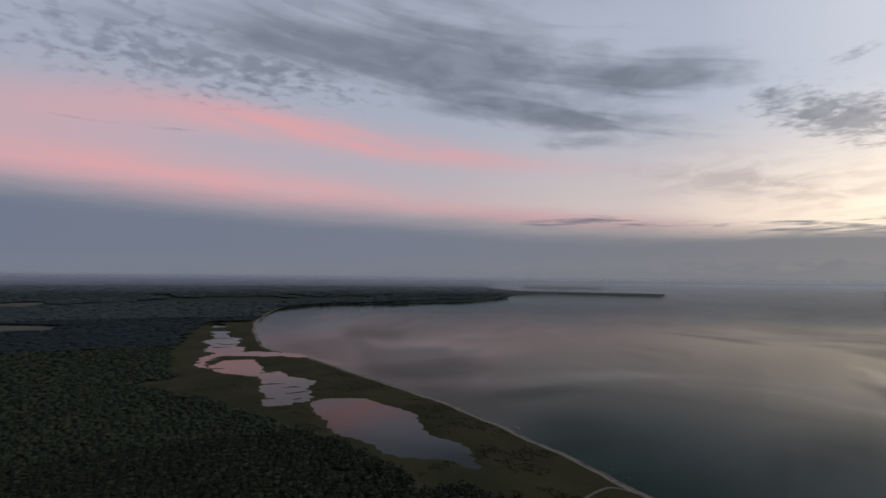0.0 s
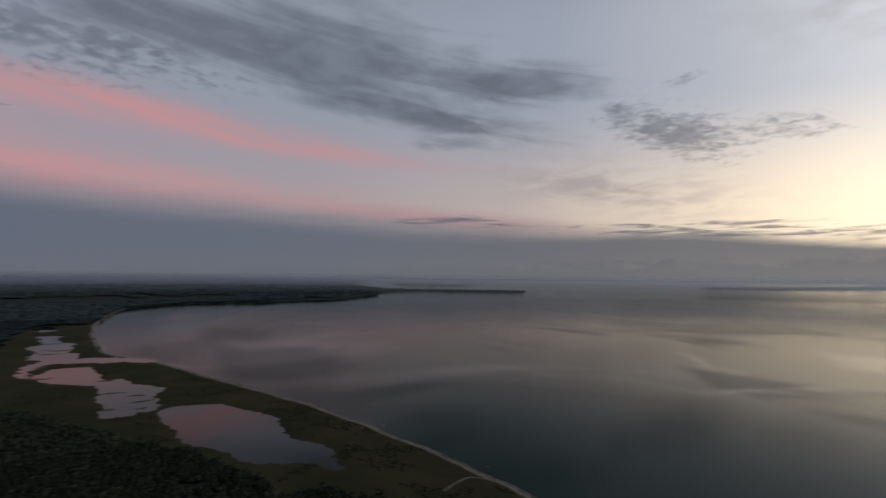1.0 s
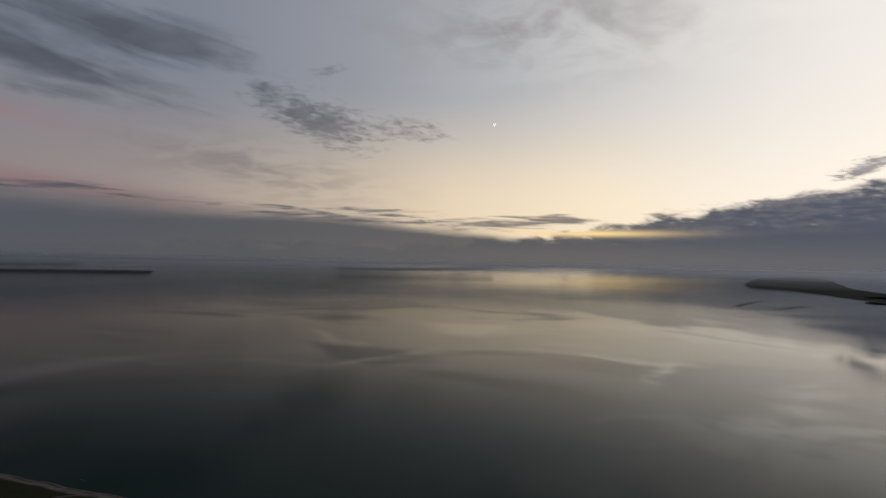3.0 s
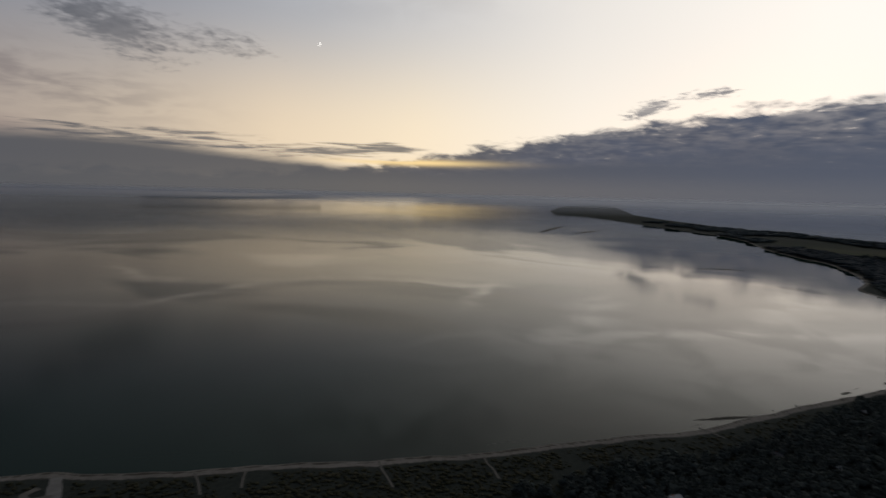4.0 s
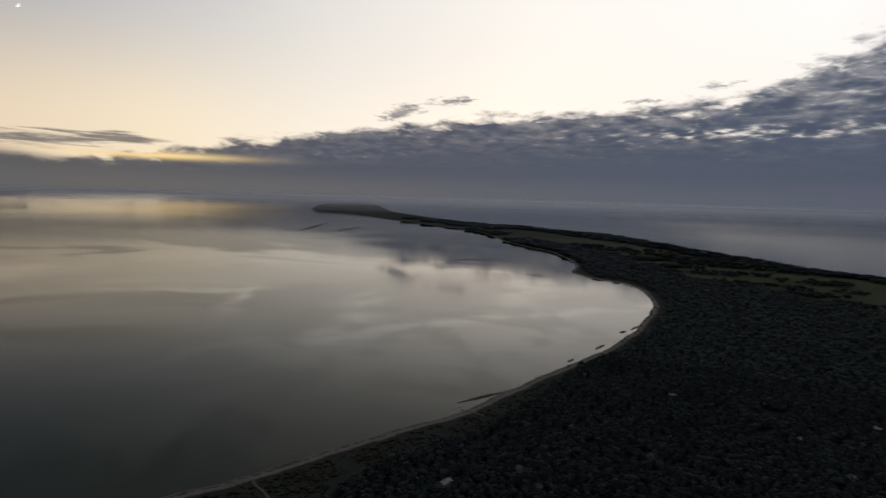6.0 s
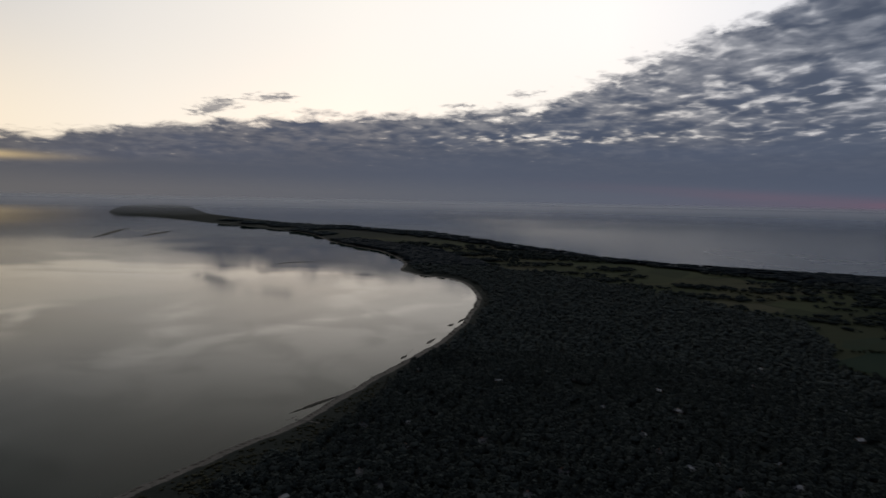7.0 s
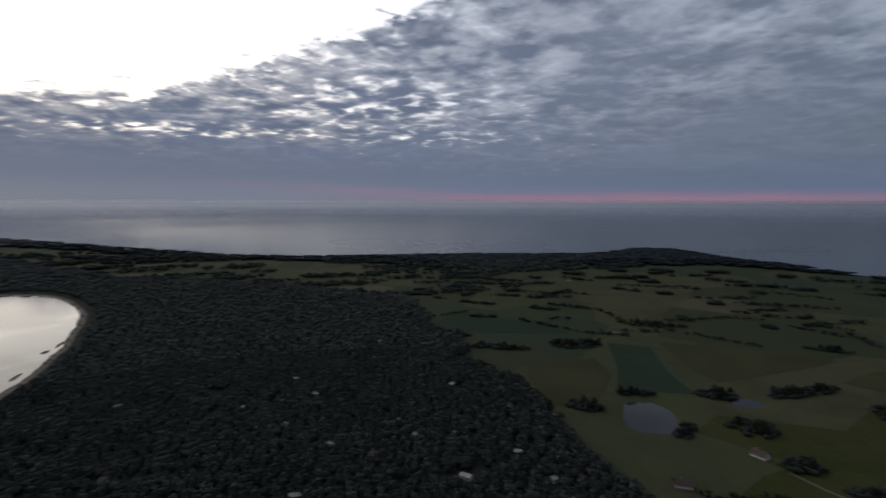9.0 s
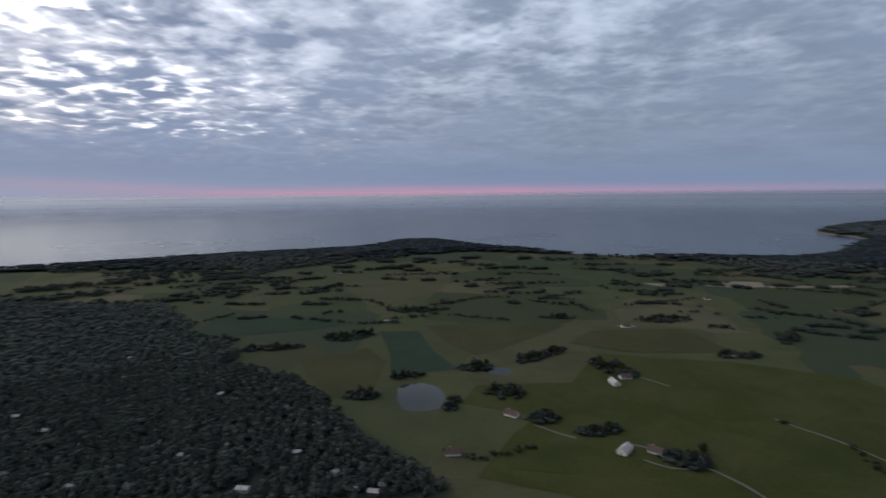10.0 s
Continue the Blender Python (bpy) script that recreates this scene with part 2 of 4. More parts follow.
    sky = N.mix(gold, sky, (2.0, 1.45, .68))
    bg = N.node("ShaderNodeBackground")
    N.put(bg.inputs[0], sky)
    bg.inputs[1].default_value = 1.0
    out = N.node("ShaderNodeOutputWorld")
    wt.links.new(bg.outputs[0], out.inputs[0])


build_sky()
world.cycles.sampling_method = "MANUAL"
world.cycles.sample_map_resolution = 512



# ================= materials =================
def material(name, rough=0.9, base=(.1, .1, .1), metal=0.0, spec=0.3):
    mat = bpy.data.materials.new(name)
    mat.use_nodes = True
    N = Net(mat.node_tree)
    b = mat.node_tree.nodes["Principled BSDF"]
    b.inputs["Roughness"].default_value = rough
    b.inputs["Base Color"].default_value = (*base, 1)
    b.inputs["Metallic"].default_value = metal
    b.inputs["Specular IOR Level"].default_value = spec
    return mat, N, b


def place_of(N):
    return N.node("ShaderNodeNewGeometry").outputs["Position"]


def attribute(N, name):
    return N.node("ShaderNodeAttribute", attribute_name=name).outputs["Fac"]


def bump(N, b, h, strength, dist):
    n = N.node("ShaderNodeBump")
    n.inputs["Strength"].default_value, n.inputs["Distance"].default_value = strength, dist
    N.put(n.inputs["Height"], h)
    N.put(b.inputs["Normal"], n.outputs[0])


def scaled(N, vec, s):
    n = N.node("ShaderNodeVectorMath", operation="MULTIPLY")
    N.put(n.inputs[0], vec)
    n.inputs[1].default_value = s
    return n.outputs[0]


def two_tone(name, a, b_, scale, rough=0.9, fine=None, bumps=0.3, dist=0.1, spec=0.3):
    """A worn surface: two tones in large patches and fine grain."""
    mat, N, b = material(name, rough, a, 0.0, spec)
    p = place_of(N)
    big = N.noise(p, scale, 4, 0.6, 0.4)
    small = N.noise(p, fine or scale * 9, 4, 0.6)
    c = N.mix(N.step(N.add(N.mul(big, 0.65), N.mul(small, 0.35)), 0.36, 0.64), a, b_)
    N.put(b.inputs["Base Color"], c)
    bump(N, b, small, bumps, dist)
    return mat


# smooth slicks on the bay: x, y, half length, half width, turn in degrees, strength
SLICKS = [(840, 112, 130, 34, 0, 1.0), (820, -140, 240, 26, -63, 1.1), (1014, -172, 210, 40, -16, 0.9), (990, 410, 110, 22, 102, 0.8), (920, 330, 90, 22, 5, 0.8),
          (660, 735, 110, 24, -5, 0.35), (850, 675, 80, 22, -33, 0.15), (985, 525, 80, 22, -63, 0.22), (760, 960, 125, 24, 74, 0.25), (420, 930, 230, 20, -48, 0.15),
          (1511, -119, 90, 28, 90, -1.0), (1236, -210, 70, 24, 80, -1.0), (740, -120, 290, 170, -60, 0.55)]


def water_material(name, deep, calm, rough_patch, ior, film_amount=0.0, slicks=()):
    mat, N, b = material(name, 0.1, deep)
    b.inputs["Specular IOR Level"].default_value = 0.5
    p = place_of(N)
    slick = N.noise(scaled(N, p, (1.0, 0.55, 1.0)), 0.0018, 3, 0.5, 1.2)
    offshore = N.node("ShaderNodeVectorMath", operation="LENGTH")
    N.put(offshore.inputs[0], p)
    far = offshore.outputs["Value"]
    patch = N.mul(N.step(slick, 0.45, 0.56), N.step(far, 2900.0, 1500.0, 0.25, 1.0))
    calmer = N.step(far, 1200.0, 3200.0, 1.0, 0.6)  # the open water lies smoother
    py = N.node("ShaderNodeSeparateXYZ")
    N.put(py.inputs[0], p)
    open_side = N.step(py.outputs[1], -700.0, -1500.0)  # the open side: rougher, its base bluer to stand in for haze
    lee = N.step(py.outputs[1], 550.0, -50.0, 1.0, 0.24)  # sheltered water at the head of the bay
    # slicks with ragged edges
    swirl_uv = N.node("ShaderNodeTexNoise")
    N.put(swirl_uv.inputs["Vector"], p)
    swirl_uv.inputs["Scale"].default_value, swirl_uv.inputs["Detail"].default_value = 0.006, 4.0
    drawn = N.node("ShaderNodeVectorMath", operation="ADD")
    N.put(drawn.inputs[0], p)
    N.put(drawn.inputs[1], scaled(N, swirl_uv.outputs["Color"], (150.0, 150.0, 0.0)))
    dp = N.node("ShaderNodeSeparateXYZ")
    N.put(dp.inputs[0], drawn.outputs[0])
    smoothed = 0.0
    for x, y, long_, wide, turn, amount in slicks:
        c, sn = math.cos(radians(turn)), math.sin(radians(turn))
        dx, dy = N.sub(dp.outputs[0], x + 75.0), N.sub(dp.outputs[1], y + 75.0)
        u = N.add(N.mul(dx, c / long_), N.mul(dy, sn / long_))
        v = N.add(N.mul(dx, -sn / wide), N.mul(dy, c / wide))
        smoothed = N.add(smoothed, N.mul(N.m("EXPONENT", N.mul(N.add(N.mul(u, u), N.mul(v, v)), -1.0)), amount))
    smoothed = N.mul(smoothed, N.step(N.noise(p, 0.009, 3, 0.55, 0.6), 0.38, 0.60, 0.3, 1.15))
    N.put(b.inputs["Roughness"], N.mul(N.add(N.mul(calm, calmer, lee), N.mul(patch, rough_patch, calmer, N.step(lee, 0.24, 1.0, 0.3, 1.0)), N.mul(open_side, 0.23)), N.step(far, 2300.0, 4400.0, 1.0, 0.4), N.step(smoothed, 0.0, 1.0, 1.0, 0.55)))
    chop = N.noise(scaled(N, p, (1.0, 1.5, 1.0)), 0.35, 2, 0.5)
    n = N.node("ShaderNodeBump")
    n.inputs["Distance"].default_value = 0.05
    N.put(n.inputs["Strength"], N.mul(N.add(0.03, N.mul(patch, 0.06)), N.step(far, 900.0, 350.0)))
    N.put(n.inputs["Height"], chop)
    level = N.node("ShaderNodeVectorMath", operation="ADD")  # normal turned upright, so the sheet raised to fit the view mirrors like level water
    N.put(level.inputs[0], N.node("ShaderNodeNewGeometry").outputs["Normal"])
    level.inputs[1].default_value = (0, 0, 3)
    unit = N.node("ShaderNodeVectorMath", operation="NORMALIZE")
    N.put(unit.inputs[0], level.outputs[0])
    N.put(n.inputs["Normal"], unit.outputs[0])
    N.put(b.inputs["Normal"], n.outputs[0])
    # thin lines of surface film drawn out by the current
    swirl = N.noise(p, 0.0012, 3, 0.5, 1.2)
    film = N.step(N.m("ABSOLUTE", N.sub(swirl, 0.52)), 0.016, 0.002)
    film = N.mul(film, N.step(N.noise(p, 0.0025, 3, 0.6), 0.42, 0.62), N.step(far, 700.0, 1100.0))
    pool = N.step(N.noise(scaled(N, p, (1.0, 0.8, 1.0)), 0.0011, 3, 0.45, 1.0), 0.48, 0.62, -0.35, 1.0)  # glassy pools between ruffled water
    N.put(b.inputs["IOR"], N.m("MAXIMUM", 1.05, N.add(ior, N.mul(open_side, 0.09), N.step(py.outputs[1], 1300.0, -250.0, -0.075, 0.12), N.mul(smoothed, 0.20),
                                N.mul(N.add(N.mul(pool, 0.05, N.step(far, 2900.0, 1500.0, 0.2, 1.0)), N.mul(film, film_amount, 0.07)), N.sub(1.0, open_side)),
                                N.step(far, 1150.0, 380.0, 0.0, -0.10), N.step(far, 1800.0, 4200.0, 0.0, -0.09))))
    shoal = N.noise(p, 0.004, 4, 0.6, 0.5)
    tone = N.mix(N.step(shoal, 0.4, 0.65), deep, tuple(v * 0.6 for v in deep))
    # Base painted paler along the film for its brighter reflection, haze-blue on the open side.
    N.put(b.inputs["Base Color"], N.mix(N.mul(film, film_amount, N.sub(1.0, open_side)), N.mix(open_side, tone, (.014, .028, .050)), (.06, .06, .052)))
    return mat


M_SEA = water_material("sea_water", (.004, .0165, .0110), 0.115, 0.13, 1.165, 0.3, SLICKS)
M_FARM_POND = water_material("farm_pond_water", (.018, .021, .020), 0.28, 0.1, 1.22)
M_POND = water_material("pond_water", (.014, .016, .016), 0.03, 0.05, 1.2)


def ground_material():
    mat, N, b = material("land", 0.95, (.05, .06, .03), 0, 0.04)
    p = place_of(N)
    grain = N.noise(p, 0.35, 5, 0.65)
    broad = N.noise(p, 0.012, 5, 0.6, 0.5)
    # fields as uneven parcels
    warp = N.node("ShaderNodeVectorMath", operation="ADD")
    nz = N.node("ShaderNodeTexNoise")
    N.put(nz.inputs["Vector"], p)
    nz.inputs["Scale"].default_value = 0.012
    off = scaled(N, nz.outputs["Color"], (26.0, 26.0, 0.0))
    N.put(warp.inputs[0], p)
    N.put(warp.inputs[1], off)
    vor = N.node("ShaderNodeTexVoronoi", feature="F1", distance="CHEBYCHEV")
    N.put(vor.inputs["Vector"], scaled(N, warp.outputs[0], (1.0, 0.72, 0.0)))
    vor.inputs["Scale"].default_value = 0.0078
    sepc = N.node("ShaderNodeSeparateColor")
    N.put(sepc.inputs[0], vor.outputs["Color"])
    field = N.ramp(sepc.outputs[0], [(0.0, (0.030, 0.040, 0.021)), (0.16, (0.047, 0.055, 0.028)), (0.30, (0.062, 0.061, 0.034)), (0.44, (0.026, 0.041, 0.027)), (0.58, (0.052, 0.061, 0.030)), (0.70, (0.039, 0.045, 0.025)), (0.82, (0.080, 0.075, 0.048)), (0.91, (0.034, 0.046, 0.024))], "CONSTANT")
    field = N.mix(N.step(grain, 0.3, 0.7, 0.0, 0.5), field, (0.039, 0.042, 0.024))
    field = N.mix(N.step(broad, 0.42, 0.7, 0.0, 0.6), field, (0.034, 0.039, 0.022))
    floor = N.mix(N.step(grain, 0.35, 0.65), (0.020, 0.024, 0.021), (0.029, 0.033, 0.028))
    marsh = N.mix(N.step(N.add(N.mul(broad, .6), N.mul(grain, .4)), 0.4, 0.6), (0.021, 0.022, 0.011), (0.033, 0.031, 0.016))
    sand_haze = N.mix(N.step(N.add(N.mul(grain, .6), N.mul(broad, .4)), 0.35, 0.65), (0.104, 0.096, 0.085), (0.165, 0.152, 0.135))
    c = N.mix(attribute(N, "wood"), field, floor)
    c = N.mix(attribute(N, "marsh"), c, marsh)
    edge = N.step(N.add(attribute(N, "sand_haze"), N.mul(N.sub(grain, 0.5), 0.7)), 0.35, 0.65)
    c = N.mix(edge, c, sand_haze)
    wrack = N.step(N.add(attribute(N, "wrack"), N.mul(N.sub(N.noise(p, 0.09, 4, 0.6), 0.5), 1.4)), 0.55, 0.8)
    c = N.mix(wrack, c, (.045, .040, .032))
    N.put(b.inputs["Base Color"], c)
    bump(N, b, grain, 0.4, 0.4)
    return mat


M_LAND = ground_material()


def foliage(name, a, b_, c_):
    mat, N, b = material(name, 0.9, a, 0, 0.05)
    g = N.node("ShaderNodeNewGeometry")
    r = g.outputs["Random Per Island"]
    col = N.ramp(r, [(0.0, a), (0.5, b_), (1.0, c_)])
    big = N.noise(g.outputs["Position"], 0.02, 3, 0.6)
    col = N.mix(N.step(big, 0.4, 0.65, 0, 0.5), col, tuple(v * 0.7 for v in b_))
    N.put(b.inputs["Base Color"], col)
    return mat


# One foliage, light painted in: south lifted bluish for haze, north toned darker.
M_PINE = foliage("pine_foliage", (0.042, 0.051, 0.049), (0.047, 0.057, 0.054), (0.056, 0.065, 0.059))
M_PINE_DARK = foliage("darker_pine_foliage", (0.0202, 0.0269, 0.0190), (0.0258, 0.0325, 0.0224), (0.0347, 0.0381, 0.0246))
M_LEAF = foliage("leaf_foliage", (0.018, 0.024, 0.014), (0.023, 0.028, 0.016), (0.031, 0.034, 0.018))
# Haze painted into the leaf colour: bluer far off, paler along the coast.
M_FAR = foliage("far_hazed_foliage", (.012, .018, .023), (.016, .022, .027), (.020, .027, .031))
M_FAR_PALE = foliage("coast_hazed_foliage", (.028, .038, .043), (.033, .044, .048), (.040, .050, .052))
# Thicket leaves lifted bluish, painting in the haze over the far farmland.
M_SCRUB = foliage("far_hazed_scrub_leaves", (.020, .027, .026), (.024, .032, .030), (.030, .037, .033))
M_HEATH = foliage("heath_scrub_leaves", (0.0221, 0.0234, 0.0130), (0.0273, 0.0273, 0.0156), (0.0351, 0.0325, 0.0195))
M_BARK = two_tone("bark", (.07, .055, .04), (.12, .095, .075), 1.5)
M_ROOF_DARK = two_tone("dark_roofing", (.06, .06, .065), (.10, .095, .095), 0.6)
M_ROOF_RED = two_tone("red_tile_roofing", (.055, .042, .037), (.08, .058, .05), 0.6)
M_ROOF_PALE = two_tone("pale_fibre_cement_roofing", (0.24, 0.24, 0.25), (0.36, 0.36, 0.36), 0.5)
M_WALL_WHITE = two_tone("white_render", (.42, .41, .40), (.55, .54, .52), 0.4, bumps=0.1)
M_WALL_WOOD = two_tone("stained_boards", (.09, .07, .05), (.14, .105, .075), 0.6)
M_GLASS = material("window_glass", 0.05, (.03, .035, .04), 0, 0.6)[0]
M_DOOR = two_tone("painted_door", (.12, .16, .15), (.16, .20, .19), 2.0)
M_BRICK = two_tone("chimney_brick", (.26, .14, .10), (.34, .19, .14), 2.0)
M_TRACK = two_tone("pale_gravel", (.065, .060, .050), (.095, .087, .075), 0.2)
M_CONCRETE = two_tone("worn_concrete", (0.100, 0.095, 0.087), (0.140, 0.135, 0.125), 0.15)
M_WEED = two_tone("seaweed_bank", (.03, .028, .022), (.055, .048, .036), 0.3)
M_ROCK = two_tone("shore_boulder", (.12, .115, .11), (.20, .19, .18), 0.8)

# ================= plan =================
REACH, LIFT = 4950.0, 150.0


def lift(r):
    """The sheet rises gently outwards to meet the sea horizon within reach."""
    return LIFT * (r / REACH) ** 2


SPIT = [(310, 5300), (306, 4368), (403, 4064), (581, 3868), (868, 3767), (1357, 3578), (1316, 3508), (783, 3678), (519, 3670), (293, 3282), (143, 3020), (-42, 2961),
        (-271, 2816), (-543, 2732), (-677, 2603), (-744, 2465), (-734, 2271), (-684, 1980), (-613, 1722), (-527, 1497), (-460, 1339)]
NORTH_SHORE = [(-411, 1264), (-359, 1218), (-293, 1151), (-226, 1055), (-161, 967), (-106, 889), (-58, 828), (-17, 772), (18, 710), (48, 657), (73, 608),
               (95, 566), (113, 525), (128, 489), (145, 448), (163, 404)]
BEACH = [(201, 355), (221, 313), (242, 281), (263, 248), (284, 215), (306, 179), (327, 149), (349, 116), (373, 87), (400, 54), (429, 16), (460, -27),
         (501, -61), (548, -104), (611, -161), (658, -204), (724, -257), (788, -298), (877, -348), (937, -380), (994, -398), (1057, -410), (1114, -416)]
SOUTH_SHORE = [(1178, -398), (1222, -362), (1307, -332), (1419, -368), (1519, -386), (1741, -373), (1857, -324), (2047, -268), (2276, -232), (2489, -166),
               (2756, 23), (2932, 167), (3169, 337), (3436, 542), (3529, 741), (3842, 808), (4277, 800), (4466, 593), (4292, 433), (3753, 306)]
OUTER_SHORE = [(3455, 156), (3051, -140), (2787, -396), (2467, -606), (2352, -735), (2017, -835), (1827, -872), (1545, -945), (1426, -973), (1267, -1060), (1072, -1185),
               (879, -1374), (742, -1464), (607, -1554), (543, -1628), (499, -1788), (423, -1824), (350, -1820), (165, -1657), (30, -1604), (-47, -1552), (-190, -1506)]
EAST_BAY = [(-329, -1499), (-451, -1456), (-579, -1460), (-662, -1507), (-742, -1569), (-794, -1678), (-926, -1831), (-968, -1976), (-936, -2129), (-1036, -2327), (-1381, -2604),
            (-2400, -2780), (-4200, -3100), (-5300, -1000), (-5300, 1500), (-4000, 3700), (-2000, 5000)]


def smooth(pts, n=3, closed=True):
    p = np.array(pts, float)
    out = []
    m = len(p)
    for i in range(m if closed else m - 1):
        a, b, c, d = (p[j % m] if closed else p[min(max(j, 0), m - 1)] for j in (i - 1, i, i + 1, i + 2))
        for k in range(n):
            t = k / n
            out.append(0.5 * (2 * b + (c - a) * t + (2 * a - 5 * b + 4 * c - d) * t * t + (3 * b - a - 3 * c + d) * t ** 3))
    if not closed:
        out.append(p[-1])
    return np.array(out)


def sdist(poly, P, chunk=40000):
    """Distance to a closed outline, positive inside."""
    a, b = poly, np.roll(poly, -1, 0)
    e = b - a
    ee = (e ** 2).sum(1) + 1e-9
    res = np.empty(len(P))
    for s in range(0, len(P), chunk):
        q = P[s:s + chunk]
        wx, wy = q[:, :1] - a[None, :, 0], q[:, 1:] - a[None, :, 1]
        t = np.clip((wx * e[:, 0] + wy * e[:, 1]) / ee, 0, 1)
        d = np.sqrt(((wx - t * e[:, 0]) ** 2 + (wy - t * e[:, 1]) ** 2).min(1))
        up = (a[None, :, 1] <= q[:, 1:]) != (b[None, :, 1] <= q[:, 1:])
        left = (wx * e[:, 1] - wy * e[:, 0]) * np.sign(e[:, 1]) < 0
        inside = (up & left).sum(1) % 2 == 1
        res[s:s + chunk] = np.where(inside, d, -d)
    return res


def wobble(P, scale, amp, seed=0.0):
    """Cheap smooth noise from a few sines."""
    x, y = P[:, 0] / scale + seed, P[:, 1] / scale - seed * 1.7
    return amp * (np.sin(x + 1.3 * np.sin(y * 0.7)) + np.sin(1.9 * y + 1.1 * np.sin(x * 1.3 + 2)) + 0.6 * np.sin(3.7 * x - 2.9 * y + 1) + 0.4 * np.sin(6.1 * y + 5.3 * x)) / 3


COAST = smooth(SPIT + NORTH_SHORE + BEACH + SOUTH_SHORE + OUTER_SHORE + EAST_BAY)
POND_NEAR = smooth([(-212, 794), (-164, 800), (-130, 794), (-94, 750), (-63, 713), (-53, 649), (-26, 608), (-11, 595), (5, 517), (-32, 540), (-78, 550), (-110, 592), (-155, 632), (-178, 694), (-205, 735)])
POND_FAR = smooth([(-475, 1052), (-473, 1113), (-425, 1135), (-387, 1080), (-354, 1007), (-330, 1009), (-286, 962), (-242, 923), (-238, 865), (-222, 806), (-243, 762), (-275, 754), (-290, 791), (-324, 886), (-354, 957), (-412, 976), (-463, 1016)])
CREEK = smooth([(-505, 1069), (-527, 1138), (-535, 1194), (-477, 1236), (-430, 1246), (-337, 1204), (-332, 1170), (-407, 1174), (-488, 1176), (-503, 1132), (-490, 1075), (-480, 1040)])
LAGOON = smooth([(-703, 1602), (-655, 1609), (-603, 1486), (-572, 1466), (-521, 1342), (-490, 1289), (-470, 1222), (-540, 1212), (-588, 1324), (-629, 1402), (-646, 1480)])
LAGOON_TIP = smooth([(-793, 1843), (-753, 1832), (-706, 1705), (-745, 1715)])
FARM_POND = smooth([(146, -474), (139, -487), (127, -493), (108, -483), (97, -461), (94, -437), (112, -426), (132, -429)])
FARM_POND_SMALL = smooth([(73, -541), (60, -550), (44, -546), (48, -527), (67, -528)])
POND_FIELD = smooth([(-83, -748), (-104, -751), (-107, -739), (-86, -738)])
PONDS = [("pond", POND_NEAR), ("pond", POND_FAR), ("creek", CREEK), ("lagoon", LAGOON), ("lagoon", LAGOON_TIP), ("farm_pond", FARM_POND), ("farm_pond", FARM_POND_SMALL), ("farm_pond", POND_FIELD)]
MARSH = np.array([(-731, 2124), (-788, 2024), (-806, 1861), (-796, 1691), (-607, 1167), (-472, 914), (-518, 852), (-397, 791), (-266, 689), (-172, 621), (-108, 563), (-62, 488), (-41, 450),
                  (43, 379), (206, 375), (175, 609), (26, 864), (-176, 1107), (-341, 1335), (-532, 1828), (-671, 2201)], float)
WOOD_SOUTH = np.array([(-9, 462), (90, 385), (193, 490), (593, 74), (917, -170), (1285, -306), (1700, -332), (1709, -399), (1579, -526), (1274, -597), (1078, -676), (881, -740), (602, -766), (488, -658),
                       (441, -607), (378, -587), (327, -512), (263, -486), (213, -449), (175, -405), (147, -377), (93, -334), (69, -304), (-46, -220), (-374, -174), (-385, 445)], float)
WOOD_NORTH = np.array([(-41, 450), (-108, 563), (-266, 689), (-397, 791), (-518, 858), (-472, 914), (-607, 1167), (-796, 1691), (-801, 1910), (-767, 2192), (-795, 2396), (-749, 2621), (-902, 2705),
                       (-1367, 2605), (-1716, 2122), (-2032, 1518), (-1942, 879), (-1041, 348), (-420, -12)], float)
HEAD_WOOD = np.array([(1181, -356), (1397, -279), (1742, -322), (1902, -262), (2146, -215), (2140, -378), (1731, -559), (1385, -582), (1200, -537)], float)
RIDGE = np.array([(2777, -327), (2036, -728), (1855, -773), (1492, -878), (1248, -1002), (991, -1110), (732, -1153), (618, -1073), (603, -1172), (499, -1261), (404, -1431), (187, -1553),
                  (14, -1527), (-196, -1495), (-305, -1439), (-403, -1302), (-468, -1178), (-595, -1235), (-762, -1272), (-1063, -1572), (-1173, -1869), (-962, -2257), (-630, -1927), (14, -1952), (524, -2034),
                  (1202, -1447), (1903, -1066), (2753, -652)], float)

WOOD_EAST = np.array([(-980, -1960), (-960, -2129), (-1060, -2320), (-1390, -2590), (-2400, -2750), (-2700, -2200), (-1600, -1750), (-1150, -1650)], float)
CLEARINGS = [np.array([(-1330, 1620), (-1150, 1640), (-1090, 1500), (-1290, 1430)], float), np.array([(-1860, 2330), (-1740, 2430), (-1690, 2180), (-1800, 2060)], float)]
WOODS = (WOOD_SOUTH, WOOD_NORTH, HEAD_WOOD, RIDGE, WOOD_EAST)


ISLANDS = [smooth([(611, 4445), (789, 4362), (1197, 4273), (1210, 4338), (890, 4450), (633, 4511)]),
           smooth([(2778, 3454), (3159, 3139), (3566, 2932), (3965, 2844), (4000, 2920), (3625, 3019), (3215, 3235), (2817, 3528)])]


